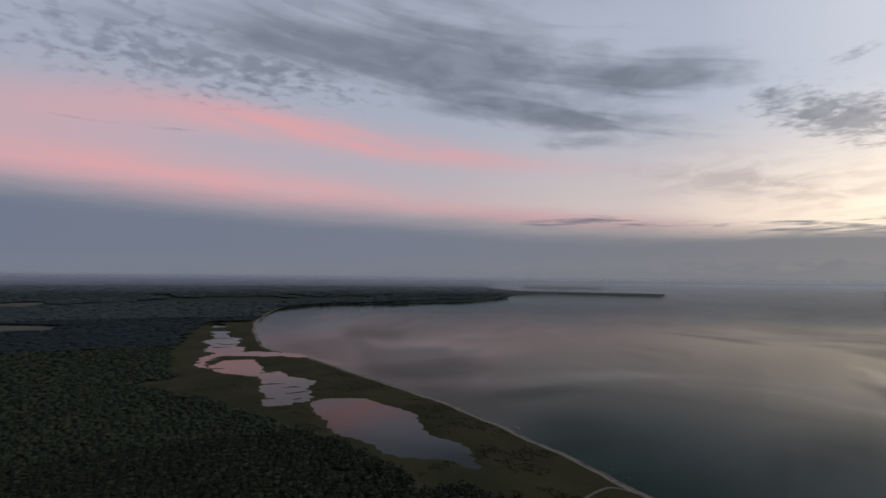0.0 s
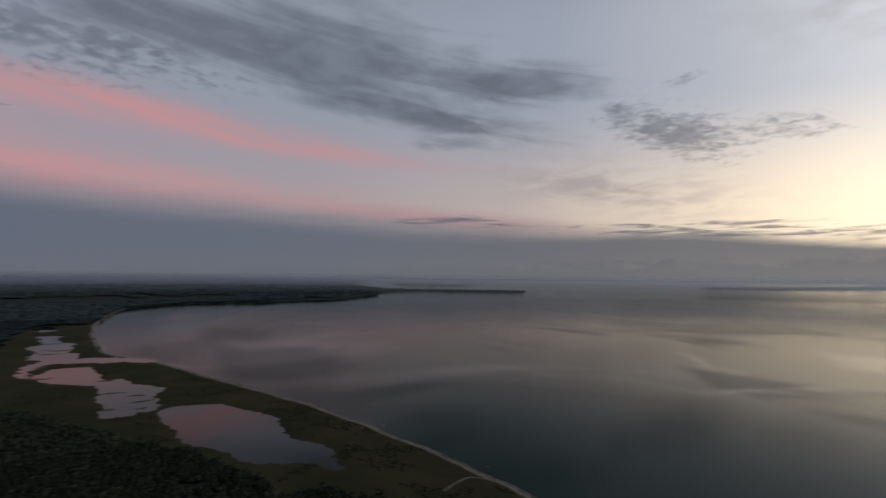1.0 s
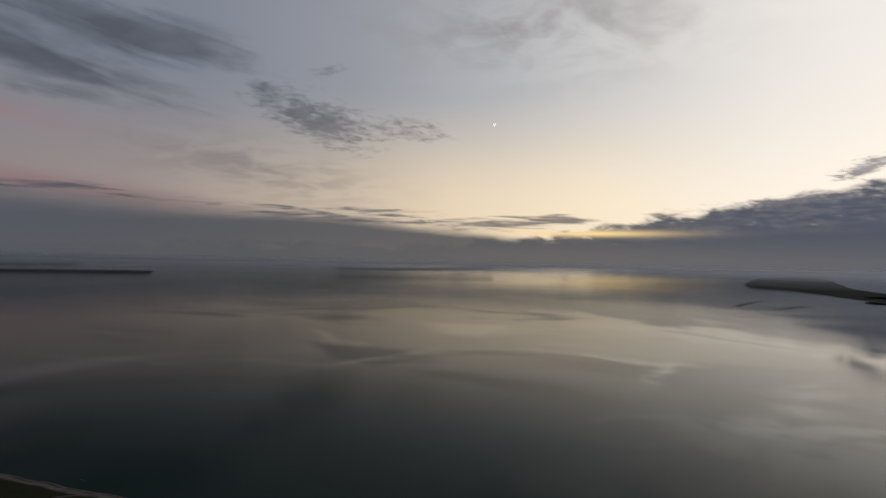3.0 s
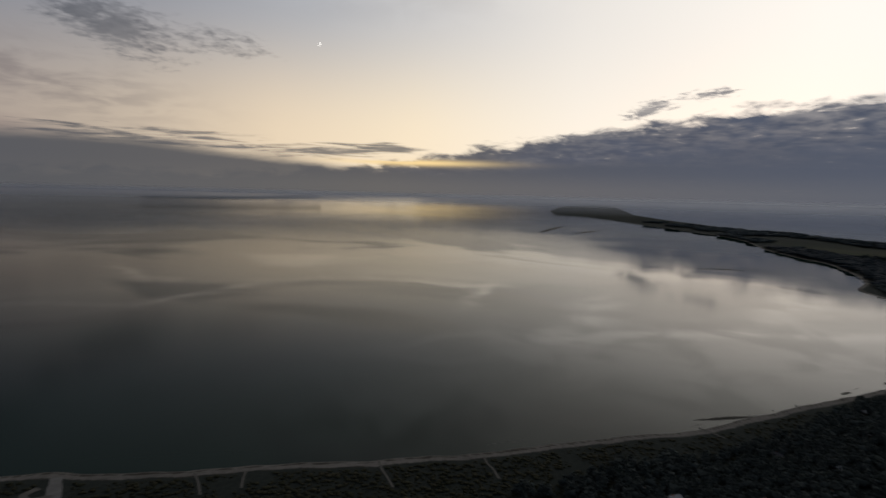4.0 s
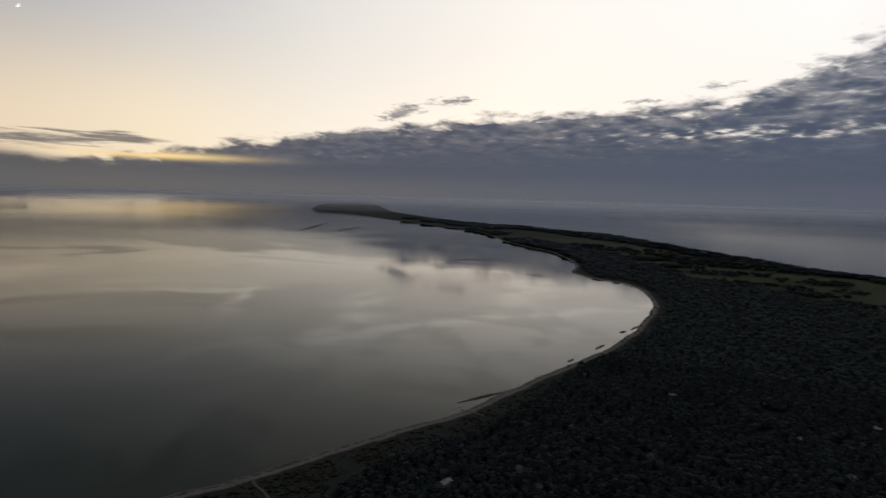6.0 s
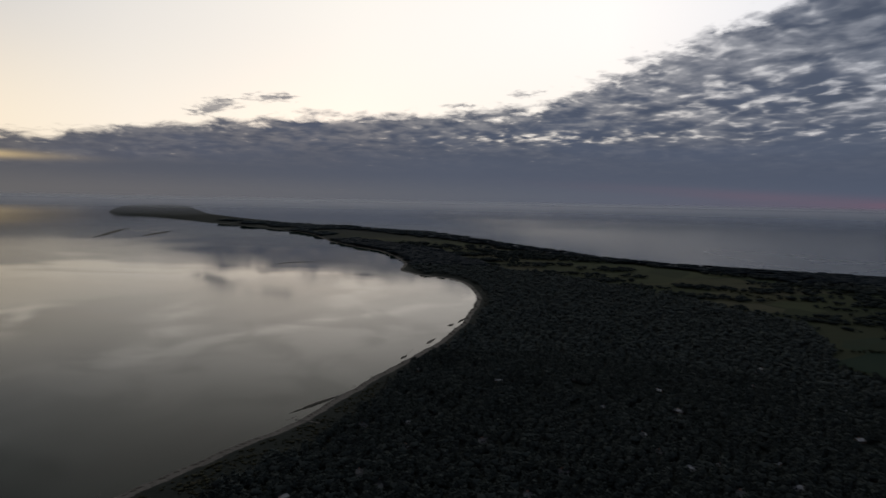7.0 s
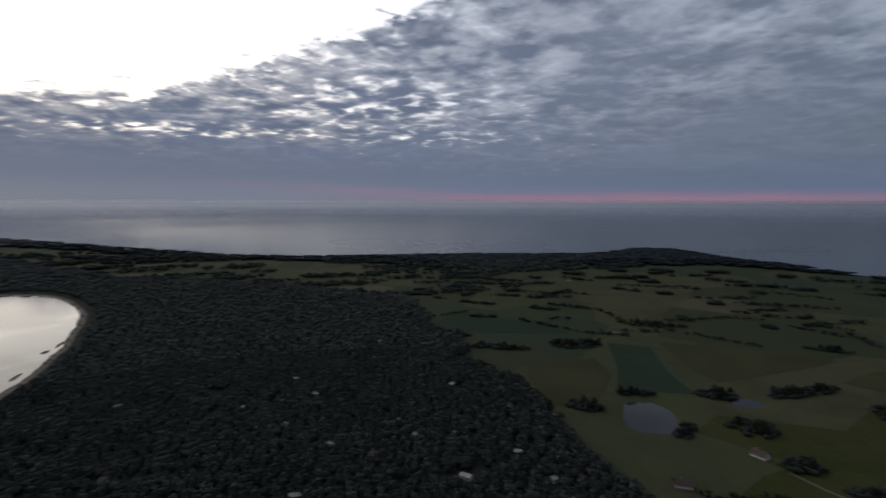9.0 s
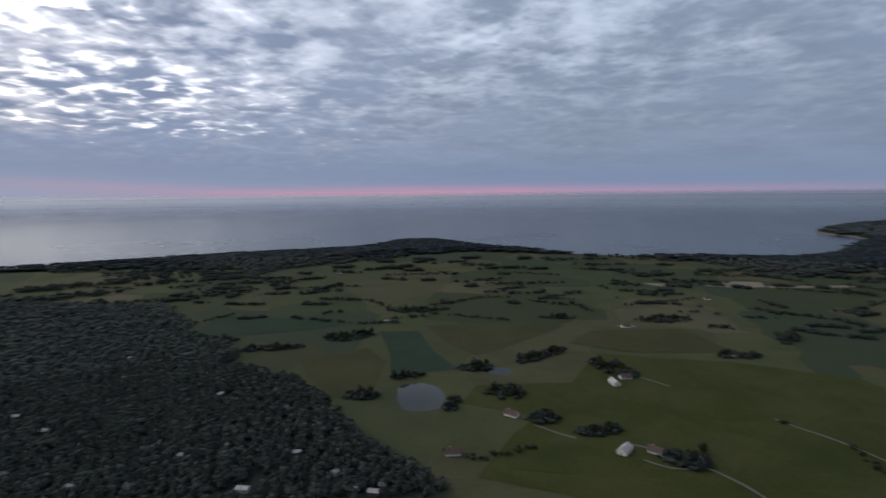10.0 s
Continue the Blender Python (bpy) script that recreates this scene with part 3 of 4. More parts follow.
def ground_height(P):
    """Height of the land or sea bed, with the distance to the coast."""
    cs = np.maximum.reduce([sdist(COAST, P)] + [sdist(i, P) for i in ISLANDS])
    r = np.hypot(P[:, 0], P[:, 1])
    near = np.clip((2700 - r) / 1800, 0, 1)
    c2 = cs + wobble(P, 21, 2.2) * near + wobble(P, 90, 4.0, 3.1) * np.clip(r / 1300, 0.1, 3)
    z = np.where(c2 < 0, np.maximum(c2 * 0.07, -5), np.minimum(c2 * 0.07, 1.6 + wobble(P, 25, 0.35, 1.0)))
    bar = np.clip(wobble(P, 40, 1.0, 5.0) + 0.6, 0, 1) * np.exp(-((c2 + 13 + wobble(P, 50, 3.5, 2.0)) / 3.4) ** 2)
    z = z + bar * 0.98 * near * (P[:, 1] > -700)
    inland = np.clip((c2 - 30) / 200, 0, 1)
    z = z + inland * (1.2 + wobble(P, 170, 1.6, 4.0)) * (P[:, 1] < 375) * np.clip((375 - P[:, 1]) / 225, 0, 1)
    crest = np.clip(sdist(RIDGE, P) / 60, 0, 1) * np.clip(c2 / 30, 0, 1)
    z = z + 7.0 * crest + np.clip((r - 2600) / 800, 0, 1) * np.clip(c2 / 30, 0, 1) * 1.2
    for _, poly in PONDS:
        lo, hi = poly.min(0) - 25, poly.max(0) + 25
        m = ((P > lo) & (P < hi)).all(1)
        if m.any():
            k = math.hypot(*poly.mean(0)) / 420
            d = sdist(poly, P[m]) + (wobble(P[m], 9 * k, 3.4 * k ** 1.2, 7.0) + wobble(P[m], 3.5 * k, 1.6 * k ** 1.3, 2.0) - 7 * k * np.clip(wobble(P[m], 7 * k, 1.0, 3.3) - 0.62, 0, 1) * (k > 1.8) if poly[0, 1] > 0 else wobble(P[m], 9, 0.8, 7.0))
            base = 0.25 if poly[0, 1] > 0 else 1.2
            z[m] = np.minimum(z[m], np.where(d > 0, base - np.minimum(d * 0.2, 0.8), np.maximum(base - d * 0.12, base)))
    return z + lift(r), c2


def ground_at(x, y):
    return float(ground_height(np.array([(x, y)], float))[0][0])


def raw_mesh(name, verts, tris):
    """A mesh straight from arrays of points and triangles."""
    me = bpy.data.meshes.new(name)
    me.vertices.add(len(verts))
    me.vertices.foreach_set("co", np.asarray(verts, np.float32).ravel())
    k = tris.shape[1]
    me.loops.add(len(tris) * k)
    me.loops.foreach_set("vertex_index", np.asarray(tris, np.int32).ravel())
    me.polygons.add(len(tris))
    me.polygons.foreach_set("loop_start", np.arange(0, len(tris) * k, k, dtype=np.int32))
    me.update(calc_edges=True)
    return me


def polar(rings, angles):
    """Points and quads of a round sheet; angles in degrees clockwise from +y, all the way round."""
    a = np.radians(angles)
    R, A = np.meshgrid(rings, a, indexing="ij")
    P = np.stack([(R * np.sin(A)).ravel(), (R * np.cos(A)).ravel()], 1)
    n, m = len(rings), len(angles)
    i, j = np.meshgrid(np.arange(n - 1), np.arange(m), indexing="ij")
    j2 = (j + 1) % m
    q = np.stack([i * m + j, i * m + j2, (i + 1) * m + j2, (i + 1) * m + j], -1).reshape(-1, 4)
    return P, q[:, ::-1]


# ---- the land sheet ----
rings = np.concatenate([[0.5, 60, 120, 170, 200], np.geomspace(220, REACH, 420)])
angles = np.concatenate([np.arange(-43, 212, 0.3), np.arange(212, 317, 3.0)])
P, Q = polar(rings, angles)
Z, CS = ground_height(P)
me = raw_mesh("ground", np.column_stack([P, Z]), Q)
wood = np.maximum.reduce([sdist(w, P) for w in WOODS])
marsh = sdist(MARSH, P)
masks = {"sand_haze": np.clip(1 - (CS - 5) / 7, 0, 1) * np.clip((3500 - np.hypot(P[:, 0], P[:, 1])) / 1200, 0, 1), "marsh": np.clip(marsh / 18 + 0.5, 0, 1), "wood": np.maximum.reduce([np.clip(wood / 8 + 0.5, 0, 1), np.clip((np.hypot(P[:, 0], P[:, 1]) - 2000) / 500, 0, 1), np.clip((110 - CS) / 30, 0, 1) * (P[:, 1] < 330) * (P[:, 0] > 0) * (P[:, 1] > -430)]),
         "wrack": np.exp(-((CS - 2.2) / 1.8) ** 2) + 0.8 * np.exp(-((CS - 9) / 1.7) ** 2)}
# Far islands take the pale sand tone whole, painted to stand in for haze.
masks["sand_haze"] = np.maximum(masks["sand_haze"], np.maximum.reduce([sdist(i, P) for i in ISLANDS]) > -30)
for key, v in masks.items():
    me.attributes.new(key, "FLOAT", "POINT").data.foreach_set("value", v.astype(np.float32))
me.polygons.foreach_set("use_smooth", np.ones(len(Q), bool))
me.materials.append(M_LAND)
ground = tagged(new("ground", me), "dark heath, marsh and farmland with a narrow sandy beach", "ground", kind="structure")

# ---- the sea ----
P, Q = polar(np.concatenate([[20], np.geomspace(100, REACH, 120)]), np.arange(0, 360, 2.0))
me = raw_mesh("water", np.column_stack([P, lift(np.hypot(P[:, 0], P[:, 1]))]), Q)
me.polygons.foreach_set("use_smooth", np.ones(len(Q), bool))
me.materials.append(M_SEA)
sea = tagged(new("water", me), "calm grey-green sea with smooth slicks reflecting the dusk sky", "sea", kind="structure")


# ---- added ring sheets that stand in for low haze over the horizon ----
M_HAZE_SHEET = bpy.data.materials.new("haze_sheet")
M_HAZE_SHEET.use_nodes = True
M_HAZE_SHEET.node_tree.nodes.clear()
N = Net(M_HAZE_SHEET.node_tree)
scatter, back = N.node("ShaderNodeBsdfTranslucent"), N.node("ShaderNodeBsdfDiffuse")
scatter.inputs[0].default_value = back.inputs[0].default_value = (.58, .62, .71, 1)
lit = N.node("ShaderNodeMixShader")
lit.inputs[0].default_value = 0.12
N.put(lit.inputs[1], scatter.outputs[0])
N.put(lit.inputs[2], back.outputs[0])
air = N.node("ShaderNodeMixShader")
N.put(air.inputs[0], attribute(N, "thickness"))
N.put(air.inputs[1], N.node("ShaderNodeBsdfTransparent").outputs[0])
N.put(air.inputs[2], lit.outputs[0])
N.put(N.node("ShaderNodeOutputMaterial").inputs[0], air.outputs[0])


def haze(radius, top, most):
    """A see-through ring sheet for haze, opacity fitted to the view, faint at its foot and its top."""
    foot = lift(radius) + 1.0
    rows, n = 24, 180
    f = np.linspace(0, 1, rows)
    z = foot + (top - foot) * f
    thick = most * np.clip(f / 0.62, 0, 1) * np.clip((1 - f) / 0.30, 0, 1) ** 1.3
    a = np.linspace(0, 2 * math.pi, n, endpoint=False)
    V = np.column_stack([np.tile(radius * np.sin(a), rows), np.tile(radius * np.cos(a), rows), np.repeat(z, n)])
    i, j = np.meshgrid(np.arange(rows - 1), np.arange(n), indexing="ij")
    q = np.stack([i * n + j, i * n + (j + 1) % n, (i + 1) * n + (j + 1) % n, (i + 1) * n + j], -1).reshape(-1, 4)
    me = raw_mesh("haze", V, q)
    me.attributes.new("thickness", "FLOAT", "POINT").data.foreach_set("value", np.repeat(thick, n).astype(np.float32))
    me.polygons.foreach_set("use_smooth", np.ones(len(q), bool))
    me.materials.append(M_HAZE_SHEET)
    return tagged(new("haze", me), "see-through grey-blue ring sheet standing in for haze along the horizon", "haze", kind="structure")


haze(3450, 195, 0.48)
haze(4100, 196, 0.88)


def part(name, bm, mat, parent=None, label=""):
    """Links a bmesh as one mesh object, under parent."""
    me = bpy.data.meshes.new(name)
    bm.to_mesh(me)
    bm.free()
    me.materials.append(mat)
    ob = new(name, me)
    if parent is not None:
        ob.parent = parent
    if label:
        ob["label"] = label
    return ob


# ---- ponds ----
for name, poly in PONDS:
    bm = bmesh.new()
    mid = poly.mean(0)
    level = 0.02 if poly[0, 1] > 0 else 0.95
    grown = mid + (poly - mid) * 1.06
    bm.faces.new([bm.verts.new((x, y, level + 0.06 + float(lift(math.hypot(x, y))))) for x, y in grown])
    bmesh.ops.triangulate(bm, faces=bm.faces[:])
    bmesh.ops.recalc_face_normals(bm, faces=bm.faces[:])
    if bm.faces[:][0].normal.z < 0:
        bmesh.ops.reverse_faces(bm, faces=bm.faces[:])
    ob = part(name, bm, M_FARM_POND if name == "farm_pond" else M_POND)
    tagged(ob, "still shallow pond mirroring the pink sky among marsh grass" if poly[0, 1] > 0 else "small round farm pond in a green meadow", "pond", kind="structure")

# ================= woods =================
rng = np.random.default_rng(5)


def ico(sub):
    bm = bmesh.new()
    bmesh.ops.create_icosphere(bm, subdivisions=sub, radius=1.0)
    v = np.array([x.co for x in bm.verts])
    f = np.array([[x.index for x in p.verts] for p in bm.faces])
    bm.free()
    return v, f


ICO0, ICO1 = ico(1), ico(2)


def crown_shape(kind, tufts, seed):
    """A crown one metre in half-width and in height: a ragged core with loose leaf tufts round it."""
    g = np.random.default_rng(seed)
    v, f = ICO1 if tufts > 30 else ICO0
    v = v * (0.42 + 0.58 * g.random((len(v), 1)))
    def form(q):
        h = (q[:, 2] + 1) / 2
        w = (1.05 - 0.8 * h) if kind == "pine" else np.sqrt(np.clip(1 - (1.7 * h - 0.75) ** 2, 0.12, 1))
        s = np.linalg.norm(q[:, :2], axis=1, keepdims=True) + 1e-6
        return np.column_stack([q[:, :2] * w[:, None] * 1.0, h])
    V, Fs = [form(v * 0.85)], [f]
    n = len(v)
    for _ in range(tufts):
        d = g.normal(size=3)
        d /= np.linalg.norm(d)
        c = form((d * (0.75 + 0.35 * g.random()))[None])[0]
        t = g.normal(size=(4, 3)) * np.array([0.17, 0.17, 0.09])
        V.append(c + t)
        Fs.append(np.array([[0, 1, 2], [0, 2, 3], [0, 3, 1], [1, 3, 2]]) + n)
        n += 4
    return np.vstack(V), np.vstack(Fs)


def spread(pts, shapes, sizes, heights, z0):
    """Many crowns in one mesh."""
    V, Fs, n = [], [], 0
    pick = rng.integers(0, len(shapes), len(pts))
    turn = rng.random(len(pts)) * 6.283
    for i, (x, y) in enumerate(pts):
        v, f = shapes[pick[i]]
        c, s = math.cos(turn[i]), math.sin(turn[i])
        V.append(np.column_stack([x + sizes[i] * (v[:, 0] * c - v[:, 1] * s), y + sizes[i] * (v[:, 0] * s + v[:, 1] * c), z0[i] + heights[i] * v[:, 2]]))
        Fs.append(f + n)
        n += len(v)
    return np.vstack(V), np.vstack(Fs)


def candidates(r0, r1, cell, a0=-42, a1=211):
    """Jittered places in a ring round the middle."""
    out = []
    r = r0
    while r < r1:
        s = cell(r)
        n = int(math.radians(a1 - a0) * r / s)
        a = np.radians(a0 + (np.arange(n) + rng.random(n)) * (a1 - a0) / n)
        rr = r + s * (rng.random(n) - 0.5)
        out.append(np.column_stack([rr * np.sin(a), rr * np.cos(a)]))
        r += s
    return np.vstack(out)


HOUSES_EDGE = [(151, -341), (130, -326), (143, -316), (111, -309), (126, -299), (113, -297), (171, -286), (191, -285), (213, -277), (180, -335), (233, -339), (241, -314), (257, -316), (263, -277),
               (285, -331), (251, -376), (225, -412), (237, -397), (252, -446), (295, -428), (342, -474), (394, -514), (452, -511), (459, -544), (412, -451)]
HOUSES_DEEP = [(294, -293), (322, -266), (298, -270), (386, -372), (381, -336), (427, -353), (380, -312), (350, -275), (363, -260), (477, -292), (405, -279), (317, -185), (264, -209), (301, -151),
               (384, -98), (498, -221), (356, -58), (338, -9), (339, -67), (500, -142), (555, -154), (378, -154), (426, -109), (432, -75), (446, -494)]
HOUSES_WOOD = HOUSES_EDGE + HOUSES_DEEP


def wooded(P):
    """How far inside a wood a place lies, in metres."""
    s = np.maximum.reduce([sdist(w, P) for w in WOODS])
    r = np.hypot(P[:, 0], P[:, 1])
    s = s + wobble(P, 45, 13, 2.2) + wobble(P, 15, 5, 0.7)
    far = wobble(P, 260, 80, 9.0) + np.where(P[:, 1] > 800, 22, -36)  # loose woods far away
    s = np.where(r > 2000, np.maximum(s, far), s)
    for c in CLEARINGS:
        s = np.minimum(s, -sdist(c, P))
    return s


def forest(name, r0, r1, cell, shapes, size, height, mat, label, clear=0.0, side=0):
    P = candidates(r0, r1, cell)
    s = wooded(P)
    z, cs = ground_height(P)
    keep = (s > 0) & (cs > np.where(r0 < 1400, 22 + 36 * np.clip((P[:, 1] + 150) / 250, 0, 1) + wobble(P, 27, 9, 3.0), np.where(np.hypot(P[:, 0], P[:, 1]) > 2900, 70, 19))) & (z - lift(np.hypot(P[:, 0], P[:, 1])) > 0.9)
    if side:
        keep &= (P[:, 1] - 190 + wobble(P, 60, 25, 1.7)) * side > 0
    on_island = np.maximum.reduce([sdist(i, P) for i in ISLANDS]) > -20 if r0 > 1400 else np.zeros(len(P), bool)
    keep &= ~on_island & ((np.hypot(P[:, 0], P[:, 1]) < 3900) | (P[:, 1] > 1500))
    if clear:
        keep &= wobble(P, 39, 1.0, 6.0) + wobble(P, 13, .5, 1.0) > -clear
        for hx, hy in HOUSES_WOOD:
            keep &= np.hypot(P[:, 0] - hx * 0.98, P[:, 1] - hy * 0.98) > 5.2
    P, z = P[keep], z[keep]
    r = np.hypot(P[:, 0], P[:, 1])
    k = 0.75 + 0.5 * rng.random(len(P))
    V, Fs = spread(P, shapes, size(r) * k, height * (0.82 + 0.36 * rng.random(len(P)) if r0 < 1400 else 0.93 + 0.14 * rng.random(len(P))), z - 0.3)
    me = raw_mesh(name, V, Fs)
    if r0 > 1000:
        me.polygons.foreach_set("use_smooth", np.ones(len(Fs), bool))
    me.materials.append(mat)
    return tagged(new(name, me), label, "woodland", kind="stuff")


PINES = [crown_shape("pine", 34, s) for s in (1, 2, 3)] + [crown_shape("leaf", 34, 4)]
MIDS = [crown_shape("leaf", 6, s) for s in (8, 9, 10, 11)]
FIRS = [crown_shape("pine", 5, s) for s in (16, 17, 18)] + [crown_shape("leaf", 4, 19)]
FARS = [crown_shape("leaf", 0, s) for s in (12, 13, 14, 15)]
# The same wood, split by side so that each takes its painted tone.
for side, mat in ((-1, M_PINE), (1, M_PINE_DARK)):
    kind = "pine and birch" if side < 0 else "tone-darkened pine and birch"
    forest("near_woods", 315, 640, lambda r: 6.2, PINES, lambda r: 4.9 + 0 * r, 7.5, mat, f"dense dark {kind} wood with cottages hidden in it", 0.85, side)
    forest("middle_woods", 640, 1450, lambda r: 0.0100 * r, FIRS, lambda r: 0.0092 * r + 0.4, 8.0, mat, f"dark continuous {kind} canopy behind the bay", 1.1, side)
forest("far_woods", 1450, 2150, lambda r: 0.0105 * r, FARS, lambda r: 0.0165 * r, 8.6, M_FAR, "far woods behind the bay and the ridge, tinted bluish for haze")
forest("coast_woods", 2150, 4800, lambda r: 0.0105 * r, FARS, lambda r: 0.0165 * r, 8.6, M_FAR_PALE, "far woods along the coast and horizon, lightened grey-green for haze")


# ---- single trees: the wood's near edge and the trees round the farms ----
def tree_parts(kind, crown_mesh, trunk_h):
    """One tree: tapered trunk with limbs under a ragged crown."""
    root = new("tree")
    bm = bmesh.new()
    bmesh.ops.create_cone(bm, cap_ends=True, segments=7, radius1=0.22, radius2=0.07, depth=trunk_h, matrix=Matrix.Translation((0, 0, trunk_h / 2)))
    for k in range(5):
        a = k * 2.4
        d = Vector((math.cos(a), math.sin(a), 0.9)).normalized()
        m = Matrix.Translation(Vector((0, 0, trunk_h * (0.45 + 0.09 * k))) + d * 0.7) @ d.to_track_quat("Z", "Y").to_matrix().to_4x4()
        bmesh.ops.create_cone(bm, cap_ends=True, segments=5, radius1=0.07, radius2=0.02, depth=1.4, matrix=m)
    part("trunk", bm, M_BARK, root)
    crown = new("crown", crown_mesh)
    crown.parent = root
    crown.matrix_basis = Matrix.Translation((0, 0, trunk_h * 0.3)) @ Matrix.Diagonal((3.0, 3.0, 6.6, 1))
    return root


def crown_mesh(kind, seed, mat):
    me = raw_mesh("crown", *crown_shape(kind, 90, seed))
    me.materials.append(mat)
    return me


PROTO = [tree_parts("pine", crown_mesh("pine", 21, M_PINE), 4.6), tree_parts("leaf", crown_mesh("leaf", 22, M_LEAF), 4.2), tree_parts("leaf", crown_mesh("leaf", 23, M_PINE), 4.8)]
LABELS = ["slender dark pine standing at the edge of the wood", "broad dark deciduous tree beside fields and farmyards", "dense dark tree in the dusk woodland"]
for p, l in zip(PROTO, LABELS):
    tagged(p, l, "tree", group="trees of the coast")


def plant(spots, weights, lo=0.8, hi=1.3):
    z = ground_height(np.array(spots, float))[0]
    for (x, y), h in zip(spots, z):
        p = PROTO[rng.choice(3, p=weights)]
        k = lo + (hi - lo) * rng.random()
        t = copy_thing(p, pose(x, y, h - 0.15, 0, 0, rng.random() * 360))
        t.scale = (k, k, k * (0.85 + 0.3 * rng.random()))


near = candidates(270, 315, lambda r: 8.0)
ok = (wooded(near) > 0) & (ground_height(near)[1] > 58) & (wobble(near, 39, 1.0, 6.0) + wobble(near, 13, .5, 1.0) > -0.5)
for hx, hy in HOUSES_WOOD:
    ok &= np.hypot(near[:, 0] - hx, near[:, 1] - hy) > 9
near = near[ok]
plant([tuple(p) for p in near[rng.permutation(len(near))[:50]]], (0.6, 0.1, 0.3))


def clump(x, y, rx, ry, turn, n):
    """Places inside an oval copse."""
    a, q = rng.random(n) * 6.283, np.sqrt(rng.random(n))
    u, v = rx * q * np.cos(a), ry * q * np.sin(a)
    c, s_ = math.cos(radians(turn)), math.sin(radians(turn))
    return [(x + u[i] * c - v[i] * s_, y + u[i] * s_ + v[i] * c) for i in range(n)]


COPSES = [(254, -633, 26, 14, 20, 19), (200, -799, 42, 12, 10, 17), (82, -541, 18, 9, 40, 11), (17, -587, 36, 9, 48, 19), (47, -472, 15, 14, 0, 11), (14, -421, 12, 8, 10, 8), (-28, -403, 15, 6, 15, 11),
          (-78, -365, 15, 9, -30, 17), (-55, -553, 27, 12, 125, 19), (-192, -617, 22, 9, 10, 12), (-148, -775, 33, 14, 8, 17), (-271, -700, 30, 10, 70, 12), (-6, -773, 21, 6, 0, 8), (170, -445, 14, 10, 0, 12),
          (143, -502, 15, 4, 30, 7), (89, -439, 6, 14, 0, 6), (322, -573, 36, 9, 25, 17), (407, -598, 27, 8, 5, 11), (234, -651, 10, 6, 0, 6)]
for c in COPSES:
    plant(clump(*c), (0.05, 0.55, 0.4), 0.6, 1.0)
for p in PROTO:
    p.matrix_basis = pose(*{0: (255, 45), 1: (-93, -378), 2: (225, 30)}[PROTO.index(p)], ground_at(*{0: (255, 45), 1: (-93, -378), 2: (225, 30)}[PROTO.index(p)]) - 0.15)

# ---- hedges and far copses ----
HEDGES = [[(481, -673), (456, -729)], [(362, -846), (288, -857), (230, -782), (159, -773)], [(187, -828), (116, -903), (69, -909)], [(142, -768), (60, -752)], [(83, -361), (57, -347), (17, -371)],
          [(-165, -441), (-169, -431)], [(-193, -403), (-196, -366)], [(14, -916), (-40, -899)], [(110, -1178), (-20, -1154)], [(-89, -1032), (-105, -1005)], [(-291, -1178), (-449, -1157)],
          [(-383, -1033), (-494, -993)], [(342, -1112), (207, -1167)], [(483, -931), (348, -979)], [(922, -889), (753, -888)], [(786, -1086), (678, -1065)], [(-106, -864), (-226, -921)],
          [(266, -485), (213, -447), (175, -403)]]


def hedge_points(line, step, wide):
    out = []
    for (x0, y0), (x1, y1) in zip(line, line[1:]):
        n = max(2, int(math.hypot(x1 - x0, y1 - y0) / step))
        for k in range(n):
            t = (k + rng.random()) / n
            out.append((x0 + (x1 - x0) * t + rng.normal() * wide, y0 + (y1 - y0) * t + rng.normal() * wide))
    return out


for line in HEDGES:
    r = math.hypot(*line[0])
    pts = hedge_points(line, 3.0 + r * 0.0015, 0.9 + r * 0.0022)
    z = ground_height(np.array(pts))[0]
    k = rng.random(len(pts))
    V, Fs = spread(np.array(pts), MIDS, 1.7 + 1.5 * k + r * 0.0010, 2.0 + 2.6 * k + r * 0.0014, z - 0.2)
    me = raw_mesh("hedgerow", V, Fs)
    me.materials.append(M_LEAF)
    tagged(new("hedgerow", me), "dark overgrown hedgerow between two fields", "hedge", kind="stuff")

# loose thickets and hedges across the far farmland, beyond counting
pts, size = [], []
for _ in range(165):
    a, r = radians(138 + 74 * rng.random()), 720 + 930 * rng.random() ** 0.8
    x, y = r * math.sin(a), r * math.cos(a)
    d = a + math.pi / 2 + rng.normal() * 0.5
    n = int(rng.integers(10, 34))
    L = (9 + 66 * rng.random() ** 2) * r / 900
    for _ in range(n):
        t = (rng.random() - 0.5) * 2 * L
        pts.append((x + t * math.sin(d) + rng.normal() * 3, y + t * math.cos(d) + rng.normal() * 3))
        size.append(r / 900 * (2.4 + 3.2 * rng.random()))
for _ in range(230):
    a, r = radians(88 + 60 * rng.random()), 930 + 1050 * rng.random()
    x, y = r * math.sin(a), r * math.cos(a)
    L = 25 + 70 * rng.random()
    for _ in range(int(L * 0.45)):
        u, v = (rng.random() - 0.5) * 2 * L, rng.normal() * 7
        pts.append((x + u * math.cos(a) + v * math.sin(a), y - u * math.sin(a) + v * math.cos(a)))
        size.append(r / 900 * (2.8 + 3.2 * rng.random()))
for cx, cy, rx, ry, turn, n in COPSES:
    for x, y in clump(cx, cy, rx * 1.15, ry * 1.25, turn, n * 5):
        pts.append((x, y))
        size.append(1.6 + 2.2 * rng.random())
pts, size = np.array(pts), np.array(size)
z, cs = ground_height(pts)
keep = (cs > 20) & (wooded(pts) < 5)
V, Fs = spread(pts[keep], MIDS, size[keep] * 1.25, size[keep] * 1.25, z[keep] - 0.2)
me = raw_mesh("thickets", V, Fs)
